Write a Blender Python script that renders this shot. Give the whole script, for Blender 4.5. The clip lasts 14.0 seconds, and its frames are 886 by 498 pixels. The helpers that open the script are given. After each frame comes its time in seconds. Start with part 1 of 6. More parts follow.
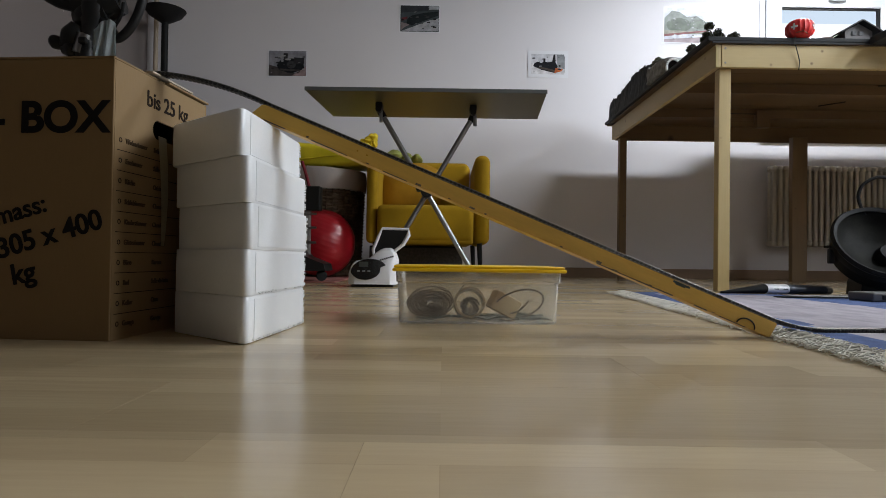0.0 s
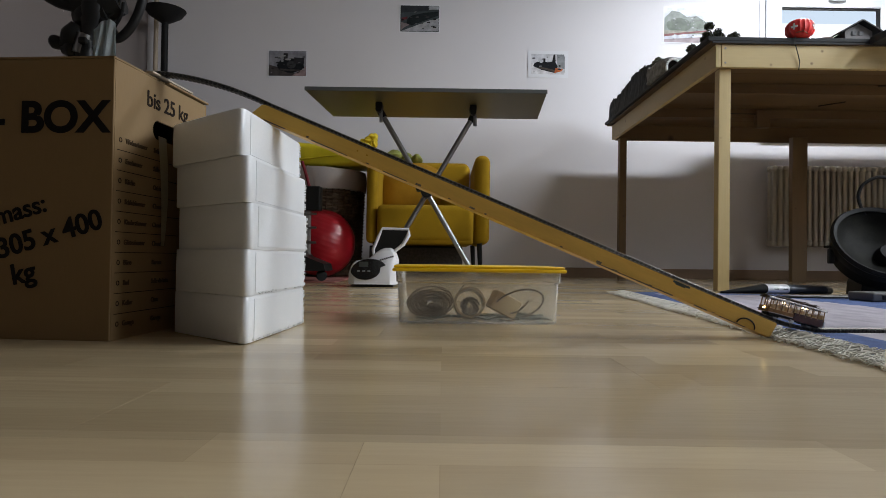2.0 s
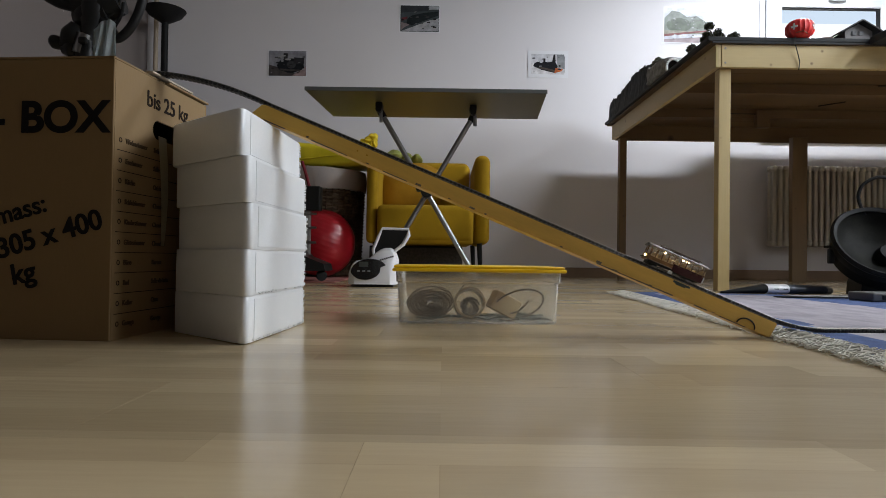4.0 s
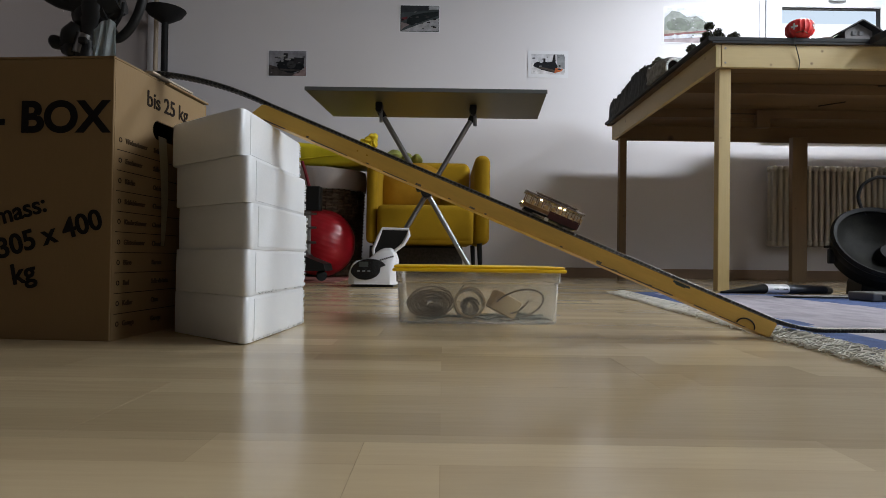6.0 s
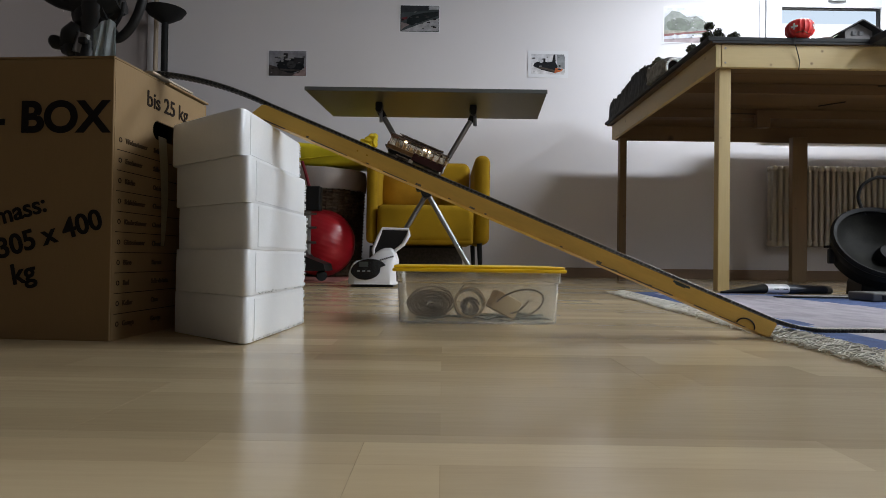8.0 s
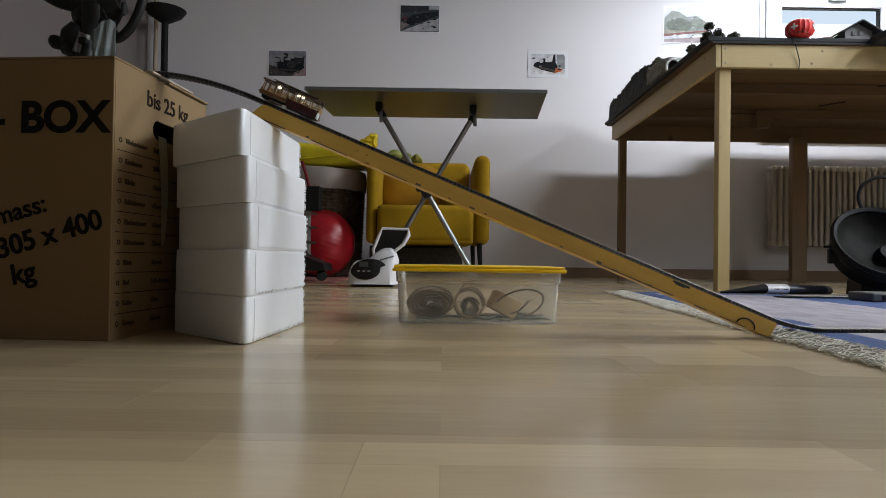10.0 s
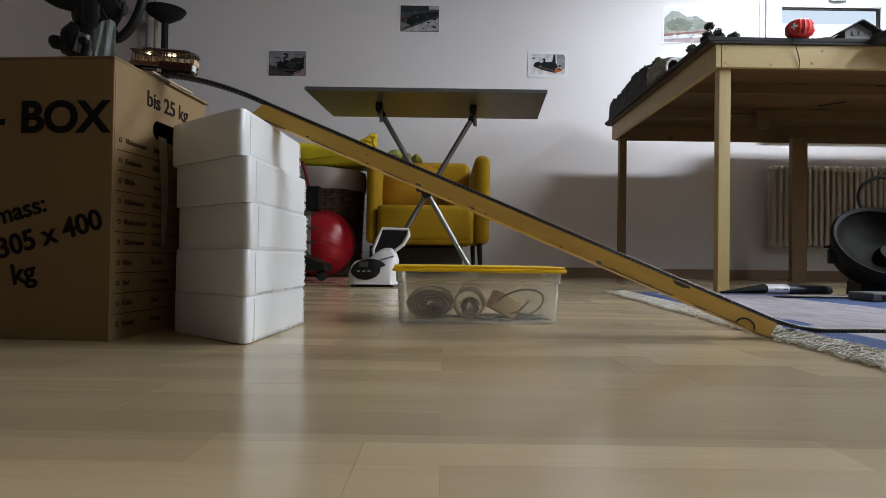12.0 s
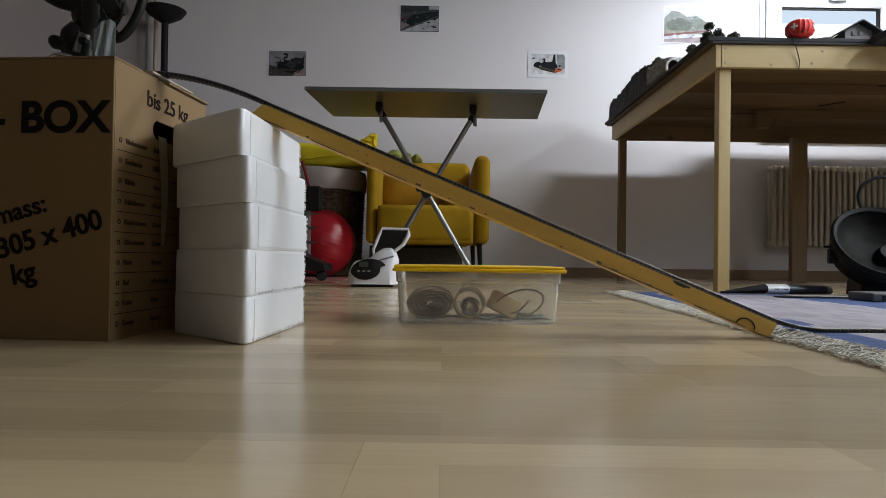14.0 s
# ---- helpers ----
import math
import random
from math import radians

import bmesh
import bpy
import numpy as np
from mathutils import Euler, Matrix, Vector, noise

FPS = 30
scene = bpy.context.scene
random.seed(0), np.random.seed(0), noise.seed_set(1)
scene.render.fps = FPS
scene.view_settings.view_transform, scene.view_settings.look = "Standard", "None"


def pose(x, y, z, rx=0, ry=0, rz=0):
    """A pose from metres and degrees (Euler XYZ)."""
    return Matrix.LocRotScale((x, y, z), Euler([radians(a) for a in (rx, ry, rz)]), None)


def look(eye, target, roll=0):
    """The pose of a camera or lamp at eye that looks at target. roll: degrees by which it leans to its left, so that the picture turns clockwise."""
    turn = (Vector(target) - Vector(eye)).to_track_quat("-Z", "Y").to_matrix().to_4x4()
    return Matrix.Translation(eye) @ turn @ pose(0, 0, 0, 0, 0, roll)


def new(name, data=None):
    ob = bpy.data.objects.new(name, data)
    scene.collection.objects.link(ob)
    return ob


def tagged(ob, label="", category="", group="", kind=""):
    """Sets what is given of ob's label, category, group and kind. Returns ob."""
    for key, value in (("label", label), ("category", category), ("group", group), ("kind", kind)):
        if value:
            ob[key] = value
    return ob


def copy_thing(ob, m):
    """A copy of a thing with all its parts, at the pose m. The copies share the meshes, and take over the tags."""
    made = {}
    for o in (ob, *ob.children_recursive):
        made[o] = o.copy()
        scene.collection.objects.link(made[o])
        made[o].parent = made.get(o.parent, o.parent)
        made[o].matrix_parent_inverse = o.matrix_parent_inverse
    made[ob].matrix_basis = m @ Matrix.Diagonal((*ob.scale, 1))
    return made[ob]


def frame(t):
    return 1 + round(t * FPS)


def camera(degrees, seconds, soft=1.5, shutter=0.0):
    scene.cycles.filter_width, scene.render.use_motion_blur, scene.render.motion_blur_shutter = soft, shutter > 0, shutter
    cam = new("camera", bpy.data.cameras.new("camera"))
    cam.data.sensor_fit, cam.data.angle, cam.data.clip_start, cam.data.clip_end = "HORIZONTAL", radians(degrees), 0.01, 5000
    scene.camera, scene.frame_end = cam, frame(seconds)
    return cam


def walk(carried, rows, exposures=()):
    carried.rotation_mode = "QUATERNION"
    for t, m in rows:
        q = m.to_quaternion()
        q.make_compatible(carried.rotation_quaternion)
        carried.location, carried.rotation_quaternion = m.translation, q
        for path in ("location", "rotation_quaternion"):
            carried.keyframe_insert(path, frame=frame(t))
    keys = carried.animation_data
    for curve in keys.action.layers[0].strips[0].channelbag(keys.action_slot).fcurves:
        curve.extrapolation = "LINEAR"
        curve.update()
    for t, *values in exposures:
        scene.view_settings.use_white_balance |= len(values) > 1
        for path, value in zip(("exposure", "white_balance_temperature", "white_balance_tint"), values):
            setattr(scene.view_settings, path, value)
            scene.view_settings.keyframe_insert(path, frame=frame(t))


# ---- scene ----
HEIGHT = 0.128
cam = camera(70.96, 14.0, soft=0.85)
EYE = (0.0, 0.0, HEIGHT)
STAND = look(EYE, (0.0, 1100.0, HEIGHT + 16.0), 0.8)
walk(cam, [(0.0, STAND), (14.0, STAND)], [(0.0, 0.0, 6500, 10), (14.0, 0.0, 6500, 10)])

# ---- light ----
world = bpy.data.worlds.new("world")
scene.world = world
world.use_nodes = True
wn = world.node_tree.nodes
sky = wn.new("ShaderNodeTexSky")
sky.sky_type, sky.sun_disc = "NISHITA", False
sky.sun_elevation, sky.sun_rotation = radians(40), radians(70)
wn["Background"].inputs[1].default_value = 0.06
world.node_tree.links.new(sky.outputs[0], wn["Background"].inputs[0])


def window_light(name, eye, target, w, h, watts, colour):
    data = bpy.data.lights.new(name, "AREA")
    data.shape, data.size, data.size_y, data.energy, data.color = "RECTANGLE", w, h, watts, colour
    ob = new(name, data)
    ob.matrix_world = look(eye, target)
    return ob


# side window is out of view, assumed for the light from the right
window_light("daylight_side", (3.93, 0.95, 1.95), (0.0, 0.95, 0.8), 2.0, 0.85, 88, (0.865, 0.93, 1.0))
# weak fill through a window added behind the camera to brighten fronts
window_light("daylight_front_fill", (2.3, -4.14, 2.12), (2.3, 0.0, 1.9), 2.1, 0.5, 8, (0.90, 0.96, 1.0))
window_light("daylight_back", (2.833, 4.66, 1.52), (2.833, 0.0, 1.52), 0.72, 0.62, 13, (0.92, 0.97, 1.0))

# two long ceiling lights out of view: one inferred from wall shadows, one added
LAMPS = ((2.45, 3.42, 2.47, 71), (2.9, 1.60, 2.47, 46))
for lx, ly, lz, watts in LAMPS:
    panel_light = bpy.data.lights.new("assumed_panel_light", "AREA")
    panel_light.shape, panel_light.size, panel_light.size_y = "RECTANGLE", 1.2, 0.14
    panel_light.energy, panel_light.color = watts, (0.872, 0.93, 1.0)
    new("assumed_panel_light", panel_light).matrix_world = pose(lx, ly, lz, 0, 0, 90 if ly < 2 else 0)

# ---- materials ----
def mat(name, colour, rough=0.6, metal=0.0, vary=0.15, scale=8.0, fine=120.0, bump=0.1, spec=0.5, stretch=(1, 1, 1), random_tint=0.0, dirt=None, coat=0.0):
    m = bpy.data.materials.new(name)
    m.use_nodes = True
    nt = m.node_tree
    b = nt.nodes["Principled BSDF"]
    N, L = nt.nodes.new, nt.links.new
    tc = N("ShaderNodeTexCoord")
    mp = N("ShaderNodeMapping")
    mp.inputs["Scale"].default_value = stretch
    L(tc.outputs["Object"], mp.inputs[0])
    big, small = N("ShaderNodeTexNoise"), N("ShaderNodeTexNoise")
    big.inputs["Scale"].default_value, big.inputs["Detail"].default_value = scale, 5
    small.inputs["Scale"].default_value, small.inputs["Detail"].default_value = fine, 3
    for n in (big, small):
        L(mp.outputs[0], n.inputs["Vector"])
    mix = N("ShaderNodeMix")
    mix.data_type = "RGBA"
    mix.inputs[6].default_value = (*[c * (1 - vary) for c in colour], 1)
    mix.inputs[7].default_value = (*[min(1, c * (1 + vary)) for c in colour], 1) if dirt is None else (*dirt, 1)
    add = N("ShaderNodeMath")
    add.operation = "MULTIPLY_ADD"
    L(small.outputs[0], add.inputs[0])
    add.inputs[1].default_value = 0.45
    ramp = N("ShaderNodeMapRange")
    ramp.inputs[1].default_value, ramp.inputs[2].default_value = (0.35, 0.65) if dirt is None else (0.56, 0.78)
    L(big.outputs[0], ramp.inputs[0])
    sc = N("ShaderNodeMath")
    sc.operation = "MULTIPLY"
    sc.inputs[1].default_value = 0.6
    L(ramp.outputs[0], sc.inputs[0])
    L(sc.outputs[0], add.inputs[2])
    L(add.outputs[0], mix.inputs[0])
    out = mix.outputs[2]
    if random_tint:
        info = N("ShaderNodeObjectInfo")
        hsv = N("ShaderNodeHueSaturation")
        mr = N("ShaderNodeMapRange")
        mr.inputs[3].default_value, mr.inputs[4].default_value = 1 - random_tint, 1 + random_tint
        L(info.outputs["Random"], mr.inputs[0])
        L(mr.outputs[0], hsv.inputs["Value"])
        L(out, hsv.inputs["Color"])
        out = hsv.outputs[0]
    L(out, b.inputs["Base Color"])
    rr = N("ShaderNodeMapRange")
    rr.inputs[3].default_value, rr.inputs[4].default_value = max(0.02, rough - 0.07), min(1, rough + 0.07)
    L(big.outputs[0], rr.inputs[0])
    L(rr.outputs[0], b.inputs["Roughness"])
    b.inputs["Metallic"].default_value = metal
    b.inputs["Specular IOR Level"].default_value = spec
    b.inputs["Coat Weight"].default_value = coat
    if bump:
        bp = N("ShaderNodeBump")
        bp.inputs["Strength"].default_value, bp.inputs["Distance"].default_value = bump, 0.002
        L(small.outputs[0], bp.inputs["Height"])
        L(bp.outputs[0], b.inputs["Normal"])
    return m


def wood(name, light, dark, rough=0.5, along="X", rings=9.0, tint=0.06, knots=0.0):
    """Sawn timber: long streaks along one axis, fine pores."""
    m = mat(name, light, rough, vary=0.1, bump=0.12, random_tint=tint)
    nt = m.node_tree
    N, L = nt.nodes.new, nt.links.new
    mp = next(n for n in nt.nodes if n.bl_idname == "ShaderNodeMapping")
    mp.inputs["Scale"].default_value = {"X": (0.12, 1, 1), "Y": (1, 0.12, 1), "Z": (1, 1, 0.12)}[along]
    mix = next(n for n in nt.nodes if n.bl_idname == "ShaderNodeMix")
    mix.inputs[6].default_value, mix.inputs[7].default_value = (*dark, 1), (*light, 1)
    if knots:
        tc = next(n for n in nt.nodes if n.bl_idname == "ShaderNodeTexCoord")
        vor = N("ShaderNodeTexVoronoi")
        vor.inputs["Scale"].default_value = knots
        L(tc.outputs["Object"], vor.inputs["Vector"])
        mr = N("ShaderNodeMapRange")
        mr.inputs[1].default_value, mr.inputs[2].default_value = 0.035, 0.115
        mr.inputs[3].default_value, mr.inputs[4].default_value = 0.85, 0.0
        L(vor.outputs["Distance"], mr.inputs[0])
        km = N("ShaderNodeMix")
        km.data_type = "RGBA"
        b = nt.nodes["Principled BSDF"]
        src = b.inputs["Base Color"].links[0].from_socket
        L(mr.outputs[0], km.inputs[0])
        L(src, km.inputs[6])
        km.inputs[7].default_value = (dark[0] * 0.35, dark[1] * 0.28, dark[2] * 0.25, 1)
        L(km.outputs[2], b.inputs["Base Color"])
    return m


def glow(name, colour, strength, base=1.0):
    m = bpy.data.materials.new(name)
    m.use_nodes = True
    b = m.node_tree.nodes["Principled BSDF"]
    b.inputs["Base Color"].default_value = (*[c * base for c in colour], 1)
    b.inputs["Emission Color"].default_value = (*colour, 1)
    b.inputs["Emission Strength"].default_value = strength
    return m


def clear(name, colour, rough, trans=1.0, ior=1.45, alpha=1.0):
    m = bpy.data.materials.new(name)
    m.use_nodes = True
    b = m.node_tree.nodes["Principled BSDF"]
    b.inputs["Base Color"].default_value = (*colour, 1)
    b.inputs["Roughness"].default_value = rough
    b.inputs["Transmission Weight"].default_value = trans
    b.inputs["IOR"].default_value = ior
    b.inputs["Alpha"].default_value = alpha
    return m


def laminate():
    """Three-strip beech laminate: short strips of differing tone on each plank."""
    m = wood("beech_laminate", (0.58, 0.465, 0.29), (0.47, 0.36, 0.215), 0.20, "X", tint=0.11)
    nt = m.node_tree
    N, L = nt.nodes.new, nt.links.new
    b = nt.nodes["Principled BSDF"]
    tc = next(n for n in nt.nodes if n.bl_idname == "ShaderNodeTexCoord")
    br = N("ShaderNodeTexBrick")
    br.offset, br.offset_frequency = 0.37, 2
    for k, v in (("Scale", 1.0), ("Mortar Size", 0.0004), ("Mortar Smooth", 0.5), ("Brick Width", 0.43), ("Row Height", 0.0643), ("Bias", 0.0)):
        br.inputs[k].default_value = v
    br.inputs["Color1"].default_value, br.inputs["Color2"].default_value = (0.84, 0.825, 0.80, 1), (1.08, 1.08, 1.08, 1)
    br.inputs["Mortar"].default_value = (0.88, 0.86, 0.83, 1)
    info = N("ShaderNodeObjectInfo")
    add = N("ShaderNodeVectorMath")
    L(tc.outputs["Object"], add.inputs[0])
    L(info.outputs["Location"], add.inputs[1])
    L(add.outputs[0], br.inputs["Vector"])
    mul = N("ShaderNodeMix")
    mul.data_type, mul.blend_type = "RGBA", "MULTIPLY"
    mul.inputs[0].default_value = 1.0
    L(b.inputs["Base Color"].links[0].from_socket, mul.inputs[6])
    L(br.outputs["Color"], mul.inputs[7])
    L(mul.outputs[2], b.inputs["Base Color"])
    return m


M_WALL = mat("wall_paint", (0.72, 0.70, 0.72), 0.85, vary=0.025, scale=1.6, fine=160, bump=0.12, spec=0.2)
# dark so that the added wall behind the camera returns little light
M_WALL3 = mat("light_blocking_wall", (0.17, 0.145, 0.122), 0.85, vary=0.1, scale=2, spec=0.2)
# paint darkened for the dim left side and for less bounce off unseen walls
M_WALL2 = mat("darkened_wall_paint", (0.195, 0.168, 0.157), 0.85, vary=0.05, scale=1.6, fine=160, bump=0.12, spec=0.2)
# ceiling greyed so that it bounces less light
M_CEIL = mat("ceiling_paint", (0.42, 0.39, 0.36), 0.9, vary=0.03, scale=2, fine=120, bump=0.1, spec=0.2)
M_FLOOR = laminate()
M_JOINT = mat("laminate_core", (0.28, 0.21, 0.14), 0.8)
M_BASE = wood("oak_skirting", (0.30, 0.20, 0.12), (0.21, 0.135, 0.08), 0.5, "X")
M_CARD = mat("brown_cardboard", (0.25, 0.165, 0.080), 0.78, vary=0.07, scale=3, fine=220, bump=0.08, spec=0.25, stretch=(1, 1, 0.25))
M_HOLESHADE = mat("hole_shade_black", (0.006, 0.005, 0.004), 0.9, spec=0.02)
M_INK = mat("black_print", (0.012, 0.011, 0.012), 0.75, vary=0.1, spec=0.1)
M_INK2 = mat("brown_black_print", (0.022, 0.016, 0.013), 0.8, vary=0.1, spec=0.04)
M_INK3 = mat("faded_brown_print", (0.075, 0.05, 0.03), 0.8, vary=0.35, scale=160, spec=0.05)
M_STYRO = mat("white_polystyrene", (0.80, 0.82, 0.84), 0.30, vary=0.05, scale=9, fine=210, bump=0.10, spec=0.5)
sb = M_STYRO.node_tree.nodes["Principled BSDF"]
sb.inputs["Subsurface Weight"].default_value, sb.inputs["Subsurface Scale"].default_value = 0.3, 0.012
sb.inputs["Subsurface Radius"].default_value = (1, 1, 1)
M_TAPE = mat("pale_masking_tape", (0.52, 0.47, 0.33), 0.6, vary=0.08)
M_RAMP = mat("ochre_edged_board", (0.64, 0.405, 0.085), 0.45, vary=0.17, scale=22, fine=260, bump=0.1, stretch=(0.2, 1, 1))
M_RAMPEDGE = mat("worn_dark_board", (0.14, 0.105, 0.07), 0.7, vary=0.4, scale=60, dirt=(0.38, 0.33, 0.25))
M_TRACK = mat("black_sleepers", (0.02, 0.02, 0.021), 0.5, vary=0.2)
M_RAIL = mat("nickel_rail", (0.24, 0.225, 0.20), 0.45, 1.0, vary=0.2)
M_PINE = wood("pine_timber", (0.57, 0.445, 0.215), (0.44, 0.325, 0.14), 0.55, "X", knots=13)
M_PINEY = wood("pine_timber_deep", (0.57, 0.445, 0.215), (0.44, 0.325, 0.14), 0.55, "Y", knots=13)
M_PINEZ = wood("pine_post", (0.57, 0.445, 0.215), (0.44, 0.325, 0.14), 0.55, "Z", knots=12)
# table boards darkened: the shade under the deck is put into the wood
M_SHADEDBOARD = wood("shaded_table_board", (0.150, 0.088, 0.038), (0.095, 0.055, 0.024), 0.65, "X", knots=4)
# darker copy of the leg pine, with the rear's shade in its colour
M_SHADEDPINE = wood("shaded_pine_post", (0.19, 0.118, 0.052), (0.125, 0.075, 0.032), 0.55, "Z", knots=12)
M_FELT = mat("grey_layout_cover", (0.026, 0.028, 0.03), 0.85, vary=0.3, scale=20)
M_ROCK = mat("dark_model_rock", (0.028, 0.030, 0.032), 0.85, vary=0.4, scale=30, bump=0.6, fine=90)
M_STONE = mat("pale_model_stone", (0.22, 0.22, 0.21), 0.85, vary=0.5, scale=45, bump=0.5)
M_PLASTER = mat("white_plaster", (0.75, 0.75, 0.73), 0.7)
M_GREENTOP = mat("olive_tabletop_underside", (0.115, 0.106, 0.060), 0.32, vary=0.18, scale=5, fine=140, stretch=(0.2, 1, 1))
M_GREYEDGE = mat("grey_table_edge", (0.085, 0.09, 0.088), 0.4, vary=0.1)
M_STEEL = mat("brushed_steel_tube", (0.30, 0.30, 0.30), 0.30, 1.0, vary=0.12)
M_BLACK = mat("black_plastic", (0.011, 0.011, 0.011), 0.45, vary=0.2, spec=0.25)
M_MATTBLACK = mat("matt_black_metal", (0.013, 0.013, 0.013), 0.6, vary=0.2, spec=0.18)
M_CHAIR = mat("mustard_fabric", (0.40, 0.238, 0.013), 0.92, vary=0.16, scale=6, fine=420, bump=0.5, spec=0.15)
M_CUSHION = mat("ochre_cushion", (0.40, 0.21, 0.018), 0.92, vary=0.2, scale=8, fine=420, bump=0.5, spec=0.15)
M_YELLOW = mat("yellow_plastic_lid", (0.88, 0.56, 0.01), 0.32, vary=0.06)
M_BIN = clear("clear_polypropylene", (0.95, 0.94, 0.90), 0.13, 0.90, 1.15)
M_WHITEPL = mat("white_glossy_plastic", (0.80, 0.80, 0.82), 0.25, vary=0.03)
M_REDBALL = mat("red_rubber", (0.38, 0.010, 0.018), 0.32, vary=0.1)
M_CHERRY = mat("dull_red_webbing", (0.22, 0.02, 0.03), 0.8, vary=0.2)
M_RUGBLUE = mat("blue_wool", (0.082, 0.115, 0.235), 0.95, vary=0.28, scale=24, fine=260, bump=0.8, spec=0.1)
M_RUGPALE = mat("greyish_lilac_wool", (0.33, 0.305, 0.335), 0.95, vary=0.24, scale=26, fine=200, bump=0.9, spec=0.1, stretch=(1, 0.4, 1))
M_FRINGE = mat("cream_cotton", (0.70, 0.68, 0.61), 0.9, vary=0.25, scale=25)
M_RAD = mat("radiator_enamel", (0.50, 0.46, 0.39), 0.45, vary=0.05)
M_FRAME = mat("white_window_frame", (0.78, 0.79, 0.82), 0.4, vary=0.03)
M_PAPER = mat("white_laminated_paper", (0.74, 0.74, 0.77), 0.3, vary=0.03)
M_GLASS = clear("window_glass", (1, 1, 1), 0.0, 1.0, 1.02)
M_OUT = glow("pale_sky_backdrop", (0.70, 0.84, 1.0), 0.92, 0.0)
M_OUTB = glow("pale_building_backdrop", (0.93, 0.97, 1.0), 1.05, 0.0)


# ---- geometry helpers ----
def thing(name, loc, label, category, group="", rz=0.0, kind=""):
    ob = new(name)
    ob.empty_display_size = 0.05
    ob.matrix_world = pose(*loc, 0, 0, rz)
    return tagged(ob, label, category, group, kind)


def part(name, bm, material, parent=None, label="", smooth=False):
    me = bpy.data.meshes.new(name)
    bmesh.ops.recalc_face_normals(bm, faces=bm.faces)
    bm.to_mesh(me)
    bm.free()
    for m in material if isinstance(material, (list, tuple)) else [material]:
        me.materials.append(m)
    if smooth:
        me.polygons.foreach_set("use_smooth", [True] * len(me.polygons))
        me.set_sharp_from_angle(angle=radians(38))
    ob = new(name, me)
    if parent:
        ob.parent = parent
    return tagged(ob, label)


def box(bm, a, b, bevel=0.0, seg=2, m=None):
    made = bmesh.ops.create_cube(bm, size=1.0)["verts"]
    for v in made:
        v.co = Vector([a[i] + (b[i] - a[i]) * (v.co[i] + 0.5) for i in range(3)])
    if bevel:
        es = list({e for v in made for e in v.link_edges})
        got = bmesh.ops.bevel(bm, geom=es, offset=bevel, segments=seg, profile=0.5, affect="EDGES")
        made = [v for v in got["verts"]]
    if m is not None:
        bmesh.ops.transform(bm, matrix=m, verts=list(set(made)))
    return bm


def bx(a, b, bevel=0.0, seg=2, m=None):
    return box(bmesh.new(), a, b, bevel, seg, m)


def tube(bm, pts, r, seg=10, cap=True):
    """A round bar through points; r is one radius or one for each point."""
    pts = [Vector(p) for p in pts]
    rs = r if isinstance(r, (list, tuple)) else [r] * len(pts)
    rings, side = [], None
    for i, p in enumerate(pts):
        d = (pts[min(i + 1, len(pts) - 1)] - pts[max(i - 1, 0)]).normalized()
        if side is None:
            side = d.orthogonal().normalized()
        side = (side - d * side.dot(d)).normalized()
        up = d.cross(side)
        rings.append([bm.verts.new(p + (side * math.cos(2 * math.pi * k / seg) + up * math.sin(2 * math.pi * k / seg)) * rs[i]) for k in range(seg)])
    for a, b in zip(rings, rings[1:]):
        for k in range(seg):
            bm.faces.new((a[k], a[(k + 1) % seg], b[(k + 1) % seg], b[k]))
    if cap:
        bm.faces.new(rings[0][::-1])
        bm.faces.new(rings[-1])
    return bm


def curve(pts, n=6):
    """A smooth line through the points."""
    p = [Vector(q) for q in pts]
    p = [p[0] * 2 - p[1]] + p + [p[-1] * 2 - p[-2]]
    out = []
    for i in range(1, len(p) - 2):
        for k in range(n):
            u = k / n
            out.append(0.5 * (2 * p[i] + (p[i + 1] - p[i - 1]) * u + (2 * p[i - 1] - 5 * p[i] + 4 * p[i + 1] - p[i + 2]) * u * u + (3 * p[i] - p[i - 1] - 3 * p[i + 1] + p[i + 2]) * u ** 3))
    return out + [p[-2]]


def rod(pts, r, seg=10):
    return tube(bmesh.new(), pts, r, seg)


def lathe(bm, profile, seg=32, m=None):
    """Turns (radius, height) pairs round the z axis."""
    rings = []
    for r, z in profile:
        if r < 1e-6:
            rings.append([bm.verts.new((0, 0, z))])
        else:
            rings.append([bm.verts.new((r * math.cos(2 * math.pi * k / seg), r * math.sin(2 * math.pi * k / seg), z)) for k in range(seg)])
    for a, b in zip(rings, rings[1:]):
        for k in range(seg):
            q = [a[k % len(a)], a[(k + 1) % len(a)], b[(k + 1) % len(b)], b[k % len(b)]]
            q = list(dict.fromkeys(q))
            if len(q) > 2:
                bm.faces.new(q)
    if m is not None:
        bmesh.ops.transform(bm, matrix=m, verts=[v for r in rings for v in r])
    return bm


def prism(bm, outline, z0, z1, m=None):
    lo = [bm.verts.new((x, y, z0)) for x, y in outline]
    hi = [bm.verts.new((x, y, z1)) for x, y in outline]
    bm.faces.new(lo[::-1])
    bm.faces.new(hi)
    n = len(outline)
    for i in range(n):
        bm.faces.new((lo[i], lo[(i + 1) % n], hi[(i + 1) % n], hi[i]))
    if m is not None:
        bmesh.ops.transform(bm, matrix=m, verts=lo + hi)
    return bm


